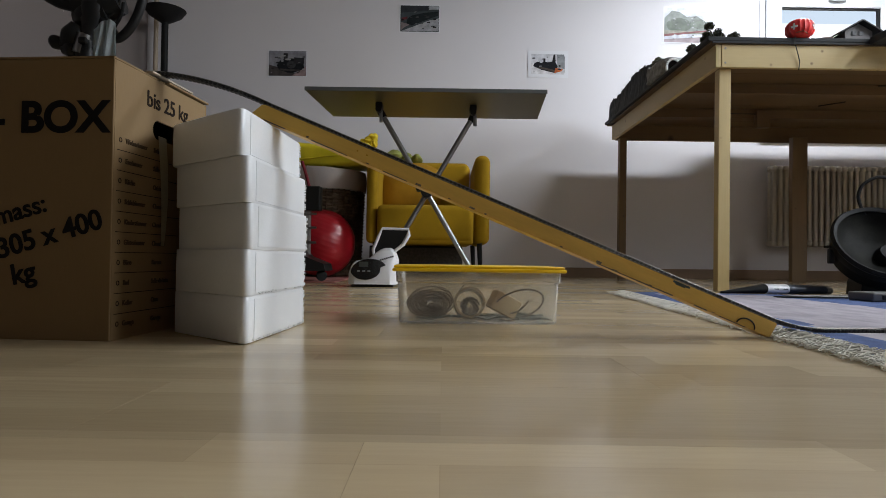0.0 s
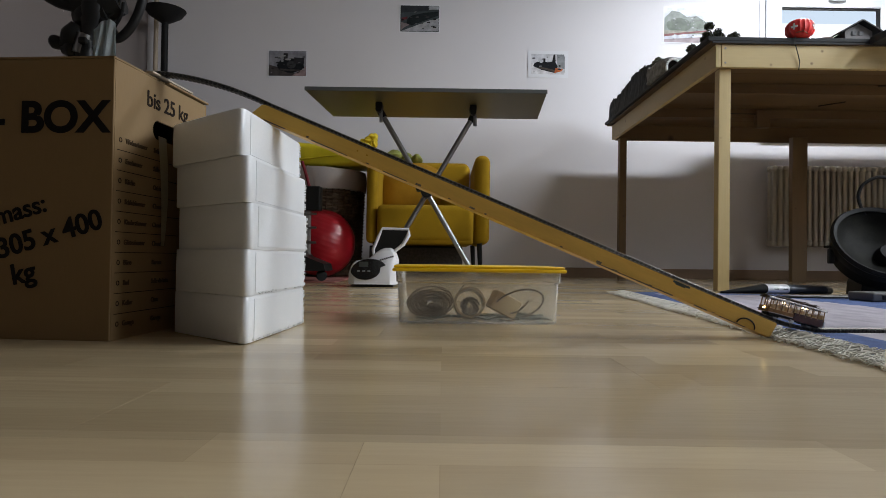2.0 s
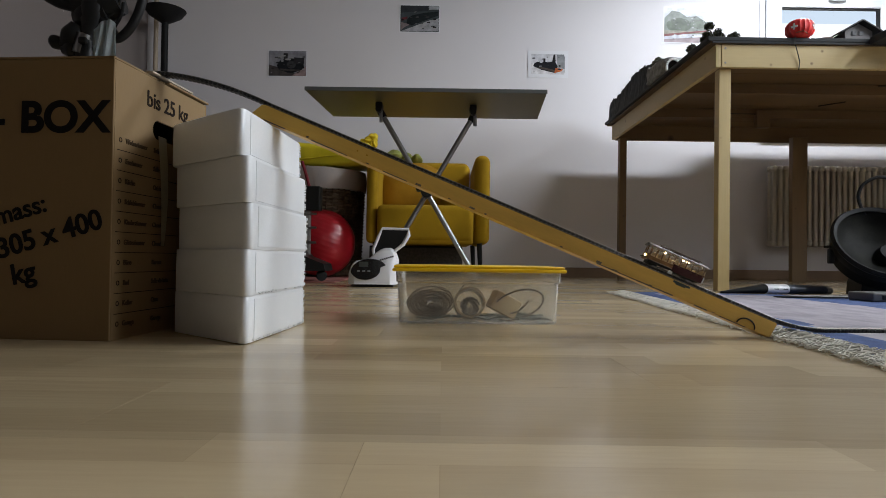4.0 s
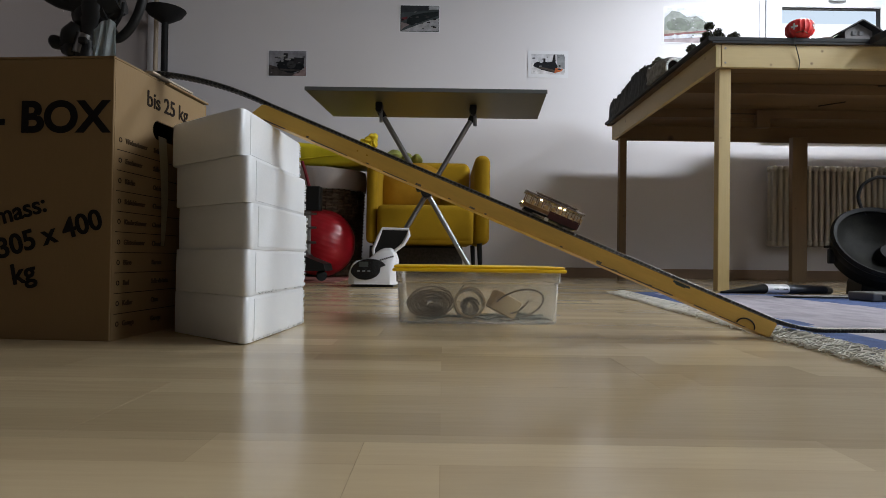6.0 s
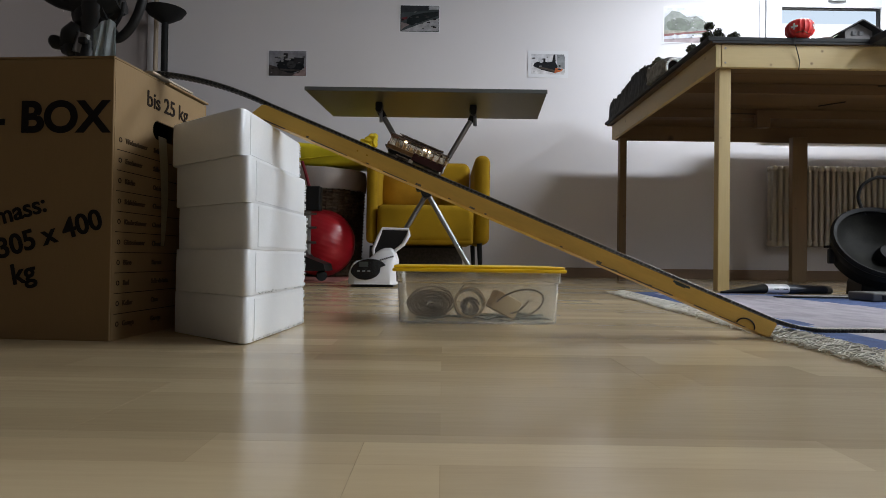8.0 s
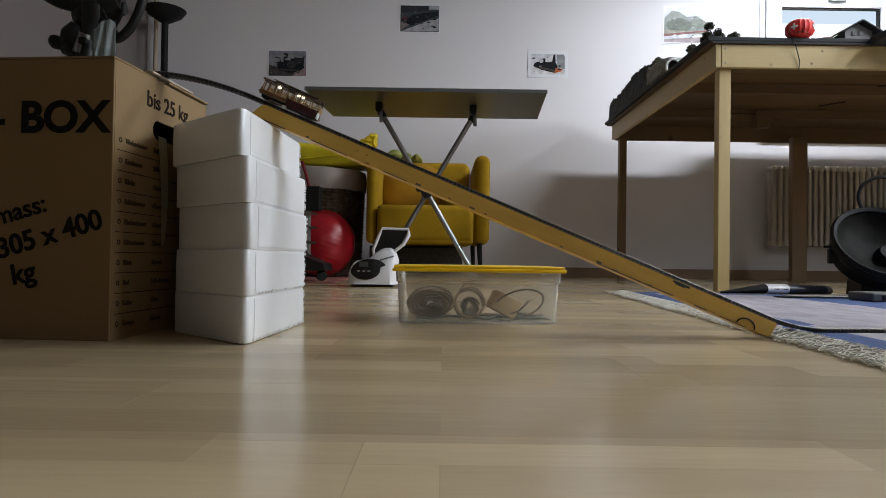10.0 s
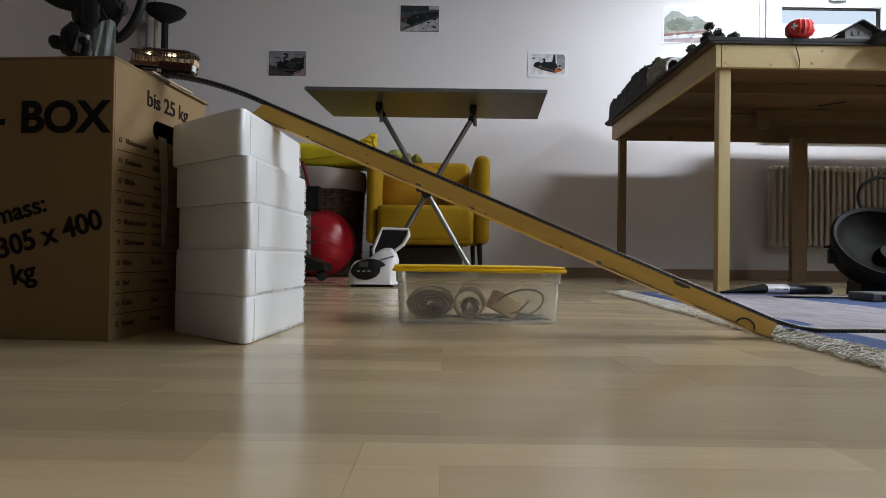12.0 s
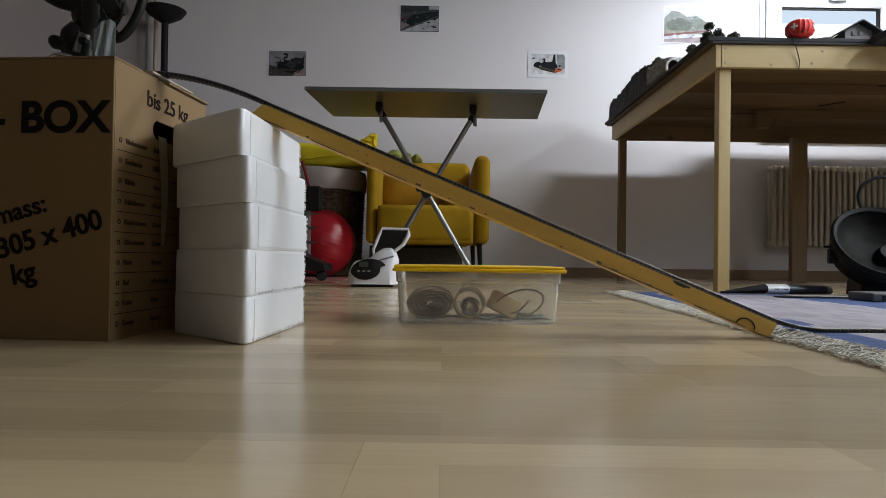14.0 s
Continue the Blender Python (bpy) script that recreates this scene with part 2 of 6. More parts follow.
def lettering(name, text, size, m, parent, material, bold=0.0, depth=0.0006, stretch=1.0):
    cu = bpy.data.curves.new(name, "FONT")
    cu.body, cu.size, cu.extrude, cu.offset = text, size, depth, bold
    tmp = new(name, cu)
    me = bpy.data.meshes.new_from_object(tmp.evaluated_get(bpy.context.evaluated_depsgraph_get()))
    bpy.data.objects.remove(tmp)
    me.transform(m @ Matrix.Diagonal((stretch, 1, 1, 1)))
    me.materials.clear()
    me.materials.append(material)
    ob = new(name, me)
    ob.parent = parent
    return ob


def drift(bm, amount, scale, seed=0.0):
    for v in bm.verts:
        n = noise.noise_vector(v.co * scale + Vector((seed, seed * 0.7, 0)))
        v.co += n * amount
    return bm


# ---- structure ----
XL, XR, YB, YF, H = -2.2, 3.95, -4.2, 4.56, 2.55


def structure():
    sub = part("floor", bx((XL - 0.1, YB - 0.1, -0.12), (XR + 0.1, YF + 0.1, -0.009)), M_JOINT)
    tagged(sub, "light beech laminate floor with a satin sheen", "floor", kind="structure")
    back = bmesh.new()
    wx0, wx1, wz0, wz1 = 2.31, 3.50, 1.08, 2.22
    box(back, (XL - 0.15, YF, 0), (wx0, YF + 0.2, H))
    box(back, (wx1, YF, 0), (XR + 0.15, YF + 0.2, H))
    box(back, (wx0, YF, 0), (wx1, YF + 0.2, wz0))
    box(back, (wx0, YF, wz1), (wx1, YF + 0.2, H))
    tagged(part("wall_back", back, M_WALL), "white painted wall with small posters", "wall", kind="structure")
    tagged(part("wall_left", bx((XL - 0.15, YB, 0), (XL, YF, H)), M_WALL2), "wall with small stains, its paint darkened for the dim left side", "wall", kind="structure")
    # unseen corner, added to keep front light off the moving box
    near = bmesh.new()
    box(near, (XL, -0.45, 0), (0.60, -0.30, H))
    box(near, (0.45, YB, 0), (0.60, -0.4505, H))
    tagged(part("added_wall_corner", near, M_WALL3), "plain dark wall corner added out of view to block light", "wall", kind="structure")
    front = bmesh.new()
    fx0, fx1, fz0, fz1 = 1.2, 3.4, 1.8, 2.44
    box(front, (0.60, YB - 0.15, 0), (fx0, YB, H))
    box(front, (fx1, YB - 0.15, 0), (XR, YB, H))
    box(front, (fx0, YB - 0.15, 0), (fx1, YB, fz0))
    box(front, (fx0, YB - 0.15, fz1), (fx1, YB, H))
    tagged(part("wall_front", front, M_WALL2), "plain unseen wall, darkened, with an added wide window opening", "wall", kind="structure")
    # unseen window, added to carry the front fill light
    rear = thing("window_3", (0, YB, 0), "white framed wide window added out of view for fill light", "window", kind="structure")
    fr = bmesh.new()
    for a, c in (((1.2, 1.8), (1.25, 2.44)), ((3.35, 1.8), (3.4, 2.44)), ((1.25, 2.39), (3.35, 2.44)), ((1.25, 1.8), (3.35, 1.85))):
        box(fr, (a[0], -0.09, a[1]), (c[0], -0.03, c[1]), 0.003)
    part("window_frame", fr, M_FRAME, rear)
    right = bmesh.new()
    holes = ((-0.1, 2.0, 1.48, 2.42),)
    y = YB
    for ry0, ry1, rz0, rz1 in holes:
        box(right, (XR, y, 0), (XR + 0.15, ry0, H))
        box(right, (XR, ry0, 0), (XR + 0.15, ry1, rz0))
        box(right, (XR, ry0, rz1), (XR + 0.15, ry1, H))
        y = ry1
    box(right, (XR, y, 0), (XR + 0.15, YF, H))
    tagged(part("wall_right", right, M_WALL2), "plain wall with a window opening, darkened to return less light", "wall", kind="structure")
    tagged(part("ceiling", bx((XL - 0.15, YB - 0.15, H), (XR + 0.15, YF + 0.2, H + 0.1)), M_CEIL), "plain ceiling, greyed to return less light", "ceiling", kind="structure")
    b = bmesh.new()
    box(b, (XL, YF - 0.014, 0), (XR, YF - 0.0005, 0.072), 0.003)
    box(b, (XL + 0.0005, YB, 0), (XL + 0.014, YF - 0.0145, 0.072), 0.003)
    tagged(part("baseboard", b, M_BASE), "brown wooden skirting board along the wall", "baseboard", kind="structure")
    # window in the back wall
    w = thing("window_1", (0, YF, 0), "white framed window with pale daylight outside", "window", kind="structure")
    fr = bmesh.new()
    fy0, fy1 = -0.012, 0.05
    for a, c in (((2.31, 1.08), (2.345, 2.22)), ((3.40, 1.08), (3.50, 2.22)), ((2.345, 2.12), (3.40, 2.22)), ((2.345, 1.08), (3.40, 1.11))):
        box(fr, (a[0], fy0, a[1]), (c[0], fy1, c[1]), 0.003)
    part("window_frame", fr, M_FRAME, w)
    sa = bmesh.new()
    for a, c in (((2.352, 1.115), (2.466, 2.115)), ((3.20, 1.115), (3.395, 2.115)), ((2.466, 2.012), (3.20, 2.115)), ((2.466, 1.115), (3.20, 1.19))):
        box(sa, (a[0], -0.024, a[1]), (c[0], 0.03, c[1]), 0.004)
    sash = part("sash", sa, M_FRAME, w)
    part("gasket", box(bx((2.466, -0.004, 2.002), (3.20, 0.026, 2.012)), (3.188, -0.004, 1.19), (3.20, 0.026, 2.002)), M_BLACK, sash, "black rubber seal")
    part("pane", bx((2.466, 0.008, 1.19), (3.20, 0.012, 2.002)), M_GLASS, w).visible_shadow = False
    hb = bmesh.new()
    box(hb, (2.80, -0.030, 2.045), (2.93, -0.024, 2.075), 0.002)
    tube(hb, [(2.82, -0.05, 2.052), (2.91, -0.05, 2.052)], 0.008)
    tube(hb, [(2.865, -0.05, 2.052), (2.865, -0.026, 2.06)], 0.006)
    part("window_handle", hb, M_STEEL, w, "grey metal fitting")
    part("window_sill", bx((2.31, -0.05, 1.052), (3.5, -0.0005, 1.078), 0.004), M_FRAME, w)
    # assumed side window round the lamp that lights from the right
    for k, (ry0, ry1, rz0, rz1) in enumerate(holes):
        side = thing("window_%d" % (2 + k), (XR, 0, 0), "white framed side window assumed out of view", "window", kind="structure")
        fr = bmesh.new()
        for a, c in (((ry0, rz0), (ry0 + 0.05, rz1)), ((ry1 - 0.05, rz0), (ry1, rz1)), ((ry0 + 0.05, rz1 - 0.05), (ry1 - 0.05, rz1)), ((ry0 + 0.05, rz0), (ry1 - 0.05, rz0 + 0.05))):
            box(fr, (0.03, a[0], a[1]), (0.09, c[0], c[1]), 0.003)
        part("window_frame", fr, M_FRAME, side)
    # pale distance outside: both backdrops glow in place of daylight
    o = bmesh.new()
    box(o, (-4, 16.0, -2), (22, 16.1, 12))
    tagged(part("backdrop", o, M_OUT), "pale overcast sky outside the window", "sky", kind="structure")
    o = bmesh.new()
    box(o, (-3, 14.0, -2), (20, 14.3, 5.55))
    box(o, (-3, 13.9, 5.86), (20, 14.0, 5.90))
    tagged(part("backdrop_building", o, M_OUTB), "glowing white building backdrop outside the window", "building", kind="structure")
    # pipe in the corner
    p = part("heating_pipe", rod([(-2.11, 4.50, 0), (-2.11, 4.50, H)], 0.016, 14), mat("beige_pipe_paint", (0.42, 0.34, 0.25), 0.5), None, "", True)
    tagged(p, "beige painted heating pipe standing against the wall", "pipe", kind="structure")


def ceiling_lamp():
    # assumed fixture, built round the two unseen lamps
    t = thing("ceiling_light", (LAMPS[0][0], LAMPS[0][1], 0), "assumed long flat white ceiling light with opal diffuser, out of view", "ceiling light", "ceiling lights")
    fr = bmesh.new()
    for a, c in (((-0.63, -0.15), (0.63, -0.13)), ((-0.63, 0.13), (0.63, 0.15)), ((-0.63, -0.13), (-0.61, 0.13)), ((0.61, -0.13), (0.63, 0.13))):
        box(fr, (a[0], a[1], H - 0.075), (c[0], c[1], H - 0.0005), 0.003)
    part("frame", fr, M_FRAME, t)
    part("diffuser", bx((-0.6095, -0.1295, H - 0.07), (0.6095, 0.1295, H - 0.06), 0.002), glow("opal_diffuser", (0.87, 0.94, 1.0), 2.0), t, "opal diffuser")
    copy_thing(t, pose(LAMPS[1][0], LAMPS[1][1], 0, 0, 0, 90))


structure()
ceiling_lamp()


# ---- near the camera: box, polystyrene, ramp ----
ROOMS = (("Wohnzimmer", "Salle"), ("Esszimmer", "Salle \u00e0"), ("K\u00fcche", "Cuisine"), ("Schlafzimmer", "Chambre"),
         ("Kinderzimmer", "Chambre"), ("G\u00e4stezimmer", "Chambre"), ("B\u00fcro", "Bureau"), ("Bad", "Salle de bain"),
         ("Keller", "Cave"), ("Garage", "Garage"))


def moving_box():
    t = thing("moving_box", (-0.483, 0.903, 0), "brown cardboard moving box with black print", "moving box", rz=-4.8)
    W, Dp, Hh = 0.63, 0.29, 0.413
    th = 0.004
    y0, y1, z0, z1 = 0.105, 0.20, 0.316, 0.347
    part("front_panel", bx((-W, 0, 0.0), (0, th, Hh), 0.0012), M_CARD, t)
    part("rear_panel", bx((-W, Dp - th, 0.0), (0, Dp, Hh), 0.0012), M_CARD, t)
    part("left_panel", bx((-W, th, 0.0), (-W + th, Dp - th, Hh)), M_CARD, t)
    part("bottom_panel", bx((-W + th, th, 0.001), (-th, Dp - th, 0.006)), M_CARD, t)
    # end wall with a rounded slot for the hand
    e = bmesh.new()
    hole, rim = [], []
    rr, cz = (z1 - z0) / 2, (z0 + z1) / 2
    n = 32
    for k in range(n):
        a = 2 * math.pi * k / n
        cy = y1 - rr if math.cos(a) > 0.001 else y0 + rr
        hole.append((cy + rr * math.cos(a), cz + rr * math.sin(a)))
        s = max(abs(math.cos(a)), abs(math.sin(a)))
        u, v = math.cos(a) / s, math.sin(a) / s
        rim.append((Dp / 2 + u * (Dp / 2 - th), Hh / 2 + v * Hh / 2))
    lay = [[e.verts.new((x, p[0], p[1])) for p in ring] for x in (0.0, -th) for ring in (hole, rim)]
    for k in range(n):
        q = (k + 1) % n
        e.faces.new((lay[0][k], lay[0][q], lay[1][q], lay[1][k]))
        e.faces.new((lay[2][k], lay[3][k], lay[3][q], lay[2][q]))
        e.faces.new((lay[0][k], lay[2][k], lay[2][q], lay[0][q]))
        e.faces.new((lay[1][k], lay[1][q], lay[3][q], lay[3][k]))
    part("end_panel", e, M_CARD, t)
    # near-black sheet behind the slot paints the shade inside the box
    part("lining", bx((-0.064, y0 - 0.04, z0 - 0.06), (-0.060, y1 + 0.06, z1 + 0.04)), M_HOLESHADE, t)
    for a, c in (((-W, 0.0, Hh + 0.0005), (0.0, 0.14, Hh + 0.004)), ((-W, 0.146, Hh + 0.0025), (0.0045, Dp, Hh + 0.006))):
        part("flap", bx(a, c, 0.001), M_CARD, t)
    part("torn_flap_edge", bx((-0.03, 0.092, Hh + 0.0064), (0.006, 0.225, Hh + 0.0098), 0.001), mat("pale_torn_card", (0.42, 0.36, 0.28), 0.85), t, "pale torn flap edge")
    front = lambda x, z, a=0: Matrix.Translation((x, -0.0006, z)) @ pose(0, 0, 0, 90, 0, 0) @ pose(0, 0, 0, 0, 0, a)
    end = lambda y, z: Matrix.Translation((0.0006, y, z)) @ pose(0, 0, 0, 90, 0, 90)
    lettering("print_title", "BOX", 0.0635, front(-0.1445, 0.306), t, M_INK, 0.0020, stretch=1.03)
    lettering("print_title", "-", 0.064, front(-0.188, 0.306), t, M_INK, 0.0016)
    lettering("print_size", "Innenmass:", 0.038, front(-0.259, 0.143, 16), t, M_INK, 0.0006)
    lettering("print_size", "305 x 400", 0.0415, front(-0.172, 0.118, 16.5), t, M_INK, 0.0009)
    lettering("print_size", "kg", 0.042, front(-0.150, 0.080, 12), t, M_INK, 0.0009)
    lettering("print_load", "bis 25 kg", 0.036, end(0.085, 0.3652), t, M_INK2, 0.0003, stretch=1.03)
    for i in range(10):
        z = 0.297 - 0.0304 * i
        if i < 9:
            part("ruled_line", bx((0.0002, 0.010, z - 0.0158), (0.0008, 0.27, z - 0.0148)), M_INK2, t)
        c = bmesh.new()
        lathe(c, [(0.0026, 0), (0.0026, 0.0005), (0.0038, 0.0005), (0.0038, 0)], 14, Matrix.Translation((0.0003, 0.018, z)) @ pose(0, 0, 0, 0, 90, 0))
        part("tick_ring", c, M_INK2, t)
        for x, word in zip((0.031, 0.108), ROOMS[i]):
            lettering("print_room", word, 0.0108, end(x, z - 0.0034), t, M_INK3, 0.0002, stretch=0.95)
    # strip of tape that hangs out of the slot
    s = bmesh.new()
    n = 12
    rows = []
    for k in range(n + 1):
        u = k / n
        z = 0.322 - 0.180 * u
        wd = 0.0135 * (1 - 0.55 * u ** 2)
        yc = 0.128 + 0.006 * u
        rows.append([s.verts.new((0.004 + 0.004 * math.sin(u * 3), yc - wd, z)), s.verts.new((0.003 + 0.004 * math.sin(u * 3), yc + wd, z))])
    for a, c in zip(rows, rows[1:]):
        s.faces.new((a[0], a[1], c[1], c[0]))
    bmesh.ops.solidify(s, geom=s.faces[:], thickness=0.0006)
    tp = part("tape_strip", s, M_TAPE, None, "", True)
    tp.matrix_world = t.matrix_world.copy()
    tagged(tp, "pale strip of tape hanging from the box's hand slot", "tape")


def polystyrene():
    N_, R_, L_, B_ = Vector((-0.278, 0.880)), Vector((-0.262, 1.175)), Vector((-0.440, 1.020)), Vector((-0.418, 1.30))
    hgt = 0.0677
    shifts = ((0, 0, 1.0), (0.001, -0.001, 1.0), (0.003, 0.002, 1.0), (0.000, -0.002, 1.0), (-0.009, -0.004, 0.985))
    for i, (sx, sy, sc) in enumerate(shifts):
        rnd = random.Random(10 + i)
        cs = [N_, R_, B_, L_]
        mid = sum(cs, Vector((0, 0))) / 4
        radii = (0.024, 0.006, 0.02, 0.010)
        out = []
        for k in range(4):
            p, a, c = cs[k], cs[k - 1], cs[(k + 1) % 4]
            r = radii[k]
            pa, pc = p + (a - p).normalized() * r, p + (c - p).normalized() * r
            for j in range(7):
                u = j / 6
                q = pa * (1 - u) ** 2 + p * 2 * u * (1 - u) + pc * u ** 2
                out.append(mid + (q - mid) * sc)
        base = Vector((sx, sy, hgt * i))
        b = bmesh.new()
        rings = []
        zs = ((0.0, 0.0010), (0.0012, 0.0), (hgt * 0.5, -0.0003), (hgt - 0.0014, 0.0), (hgt - 0.0003, 0.0009))
        for z, inset in zs:
            ring = []
            for q in out:
                d = (q - mid).normalized()
                q2 = q - d * inset
                ring.append(b.verts.new((q2.x - mid.x, q2.y - mid.y, z)))
            rings.append(ring)
        n = len(out)
        for a, c in zip(rings, rings[1:]):
            for k in range(n):
                b.faces.new((a[k], a[(k + 1) % n], c[(k + 1) % n], c[k]))
        b.faces.new(rings[0][::-1])
        b.faces.new(rings[-1])
        bmesh.ops.subdivide_edges(b, edges=[e for e in b.edges if e.calc_length() > 0.04], cuts=5, use_grid_fill=True)
        drift(b, 0.0007, 30, i * 7.0)
        ob = part("polystyrene_box", b, M_STYRO, None, "", True)
        ob.matrix_world = Matrix.Translation((mid.x + sx, mid.y + sy, hgt * i + 0.0012))
        d = (R_ - N_).normalized()
        nrm = Vector((d.y, -d.x))
        ln = (R_ - N_).length * sc
        a0 = mid + (N_ - mid) * sc - mid
        p = bmesh.new()
        rnd2 = random.Random(40 + i)
        outline = [(0.034, 0.004), (ln - 0.006, 0.003 + 0.001 * rnd2.random()), (ln - 0.005, hgt - 0.005), (0.034, hgt - 0.004 - 0.001 * rnd2.random())]
        lo = [p.verts.new((a0.x + d.x * s, a0.y + d.y * s, z)) for s, z in outline]
        hi = [p.verts.new((a0.x + d.x * s + nrm.x * 0.0007, a0.y + d.y * s + nrm.y * 0.0007, z)) for s, z in outline]
        p.faces.new(hi)
        for k in range(4):
            p.faces.new((lo[k], lo[(k + 1) % 4], hi[(k + 1) % 4], hi[k]))
        bmesh.ops.bevel(p, geom=[e for e in p.edges if all(v in hi for v in e.verts)], offset=0.0005, segments=2, affect="EDGES")
        part("face_panel", p, M_STYRO, ob, "", True)
        # torn beads along the cut edges
        cr = bmesh.new()
        far = ln - 0.004
        spots = [(far + rnd.uniform(-0.002, 0.002), rnd.uniform(0.004, hgt - 0.004)) for k in range(26)]
        spots += [(rnd.uniform(0.03, far), 0.0035 + rnd.uniform(-0.0012, 0.0012)) for k in range(30 if i < 2 else 0)]
        for s_, z_ in spots:
            r_ = rnd.uniform(0.0009, 0.0021)
            got = bmesh.ops.create_icosphere(cr, subdivisions=1, radius=r_)["verts"]
            for v in got:
                v.co = Vector((v.co.x * rnd.uniform(0.8, 1.3), v.co.y, v.co.z * rnd.uniform(0.8, 1.4))) + Vector((a0.x + d.x * s_ + nrm.x * 0.001, a0.y + d.y * s_ + nrm.y * 0.001, z_))
        tagged(part("torn_beads", cr, M_STYRO, ob, "", True), "torn foam beads along the edges", kind="stuff")
        tagged(ob, "white polystyrene foam block in a stack" if i < 4 else "topmost white polystyrene block, pressed in by the ramp", "polystyrene block", "stack of polystyrene blocks")


# the ramp's upper front edge and its slope
RAMP_LOW, RAMP_HIGH = Vector((0.559, 1.035, 0.027)), Vector((-0.297, 1.010, 0.376))
RAMP_W, RAMP_T = 0.043, 0.0245


def ramp_frame():
    d = (RAMP_LOW - RAMP_HIGH).normalized()
    side = Vector((0, 0, 1)).cross(d).normalized()
    up = d.cross(side)
    m = Matrix((d, side, up)).transposed().to_4x4()
    m.translation = RAMP_HIGH
    return m, (RAMP_LOW - RAMP_HIGH).length


def ramp():
    m, ln = ramp_frame()
    t = thing("wooden_ramp", (0, 0, 0), "ochre painted board leaning on the polystyrene as a ramp", "ramp")
    t.matrix_world = m
    b = bmesh.new()
    side = [(0.0, -0.0005), (ln, -0.0005), (ln - 0.004, -RAMP_T - 0.0028), (-0.012, -RAMP_T + 0.0006)]
    prism(b, side, 0.0, RAMP_W, Matrix(((1, 0, 0, 0), (0, 0, 1, 0), (0, 1, 0, 0), (0, 0, 0, 1))))
    bmesh.ops.bevel(b, geom=b.edges[:], offset=0.0016, segments=2, affect="EDGES")
    part("board", b, M_RAMP, t, "", True)
    e = bmesh.new()
    box(e, (0.004, 0.0016, -0.0004), (ln - 0.003, RAMP_W - 0.002, 0.0012), 0.0004)
    part("underlay", e, M_RAMPEDGE, t, "dark worn underlay")
    rnd = random.Random(4)
    x = 0.01
    while x < ln - 0.03:
        l = rnd.uniform(0.012, 0.05)
        dz = 0.0006 - 0.0034 * x / ln
        if rnd.random() < 0.4:
            part("worn_chip", bx((x, -0.0006, -RAMP_T + dz - 0.0006), (min(x + l, ln - 0.006), 0.004, -RAMP_T + dz + rnd.uniform(0.0002, 0.0014))), M_RAMPEDGE, t)
        x += l
    for k in range(11):
        x, l = rnd.uniform(0.05, ln - 0.08), rnd.uniform(0.003, 0.010)
        dz = 0.0006 - 0.0034 * x / ln
        part("dent", bx((x, -0.0005, -RAMP_T + dz + 0.0008), (x + l, 0.002, -RAMP_T + dz + rnd.uniform(0.002, 0.0048)), 0.0006), M_RAMPEDGE, t)
    e = bmesh.new()
    tube(e, [(ln - 0.050 + 0.016 * math.cos(a), -0.0012, -0.0255 + 0.0125 * math.sin(a)) for a in [k * math.pi / 14 for k in range(15)]], 0.0012, 8)
    part("wire_loop", e, M_BLACK, t, "dark bent wire loop")
    for x, z, l in ((0.795 * ln, -0.004, 0.03), (0.80 * ln, -0.006, 0.018)):
        part("paint_smear", bx((x, -0.0006, z - 0.0012), (x + l, 0.001, z + 0.0026), 0.0005), mat("dark_green_smear", (0.03, 0.045, 0.04), 0.6), t)
    for x, z in ((0.17, -0.012), (0.187, -0.0125)):
        part("knot_hole", bx((x, -0.0005, z), (x + 0.003, 0.001, z + 0.0028), 0.0008), M_CUSHION, t)


# ---- track and railcar ----
def bend(p0, p1, p2, n):
    return [p0 * (1 - u) ** 2 + p1 * 2 * u * (1 - u) + p2 * u ** 2 for u in [k / n for k in range(n + 1)]]


def track_line():
    """Centre of the track bed from the rug, up the ramp, on to the box."""
    off = Vector((0, 0.022, 0.0058))
    lo, hi = RAMP_LOW + off, RAMP_HIGH + off
    d = (hi - lo).normalized()
    flat_z = 0.0152
    low = bend(Vector((0.655, 1.066, flat_z)), Vector((0.602, 1.060, flat_z)), lo + d * 0.012, 14)
    start = [Vector((1.5, 1.095, flat_z)), Vector((0.95, 1.078, flat_z)), Vector((0.80, 1.072, flat_z))]
    top_z = 0.4288
    high = bend(hi - d * 0.01, Vector((-0.408, 1.029, top_z + 0.004)), Vector((-0.51, 1.030, top_z)), 16)
    end = [Vector((-0.545 - 0.22 * math.sin(a), 1.030 + 0.22 * (1 - math.cos(a)), top_z)) for a in [k * 0.1 for k in range(15)]]
    steps = [lo + d * 0.012 + (hi - d * 0.022 - lo) * (k / 20) for k in range(1, 20)]
    return start + low + steps + high + end


LINE = track_line()
DIST = [0.0]
for p_, q_ in zip(LINE, LINE[1:]):
    DIST.append(DIST[-1] + (q_ - p_).length)


def on_track(s):
    s = max(0.0, min(DIST[-1] - 1e-6, s))
    for i in range(len(LINE) - 1):
        if DIST[i + 1] >= s:
            u = (s - DIST[i]) / (DIST[i + 1] - DIST[i])
            return LINE[i].lerp(LINE[i + 1], u)


def at_x(x):
    """Distance along the track at which it passes x."""
    for i in range(len(LINE) - 1):
        a, c = LINE[i].x, LINE[i + 1].x
        if a >= x >= c:
            return DIST[i] + (DIST[i + 1] - DIST[i]) * (a - x) / (a - c)


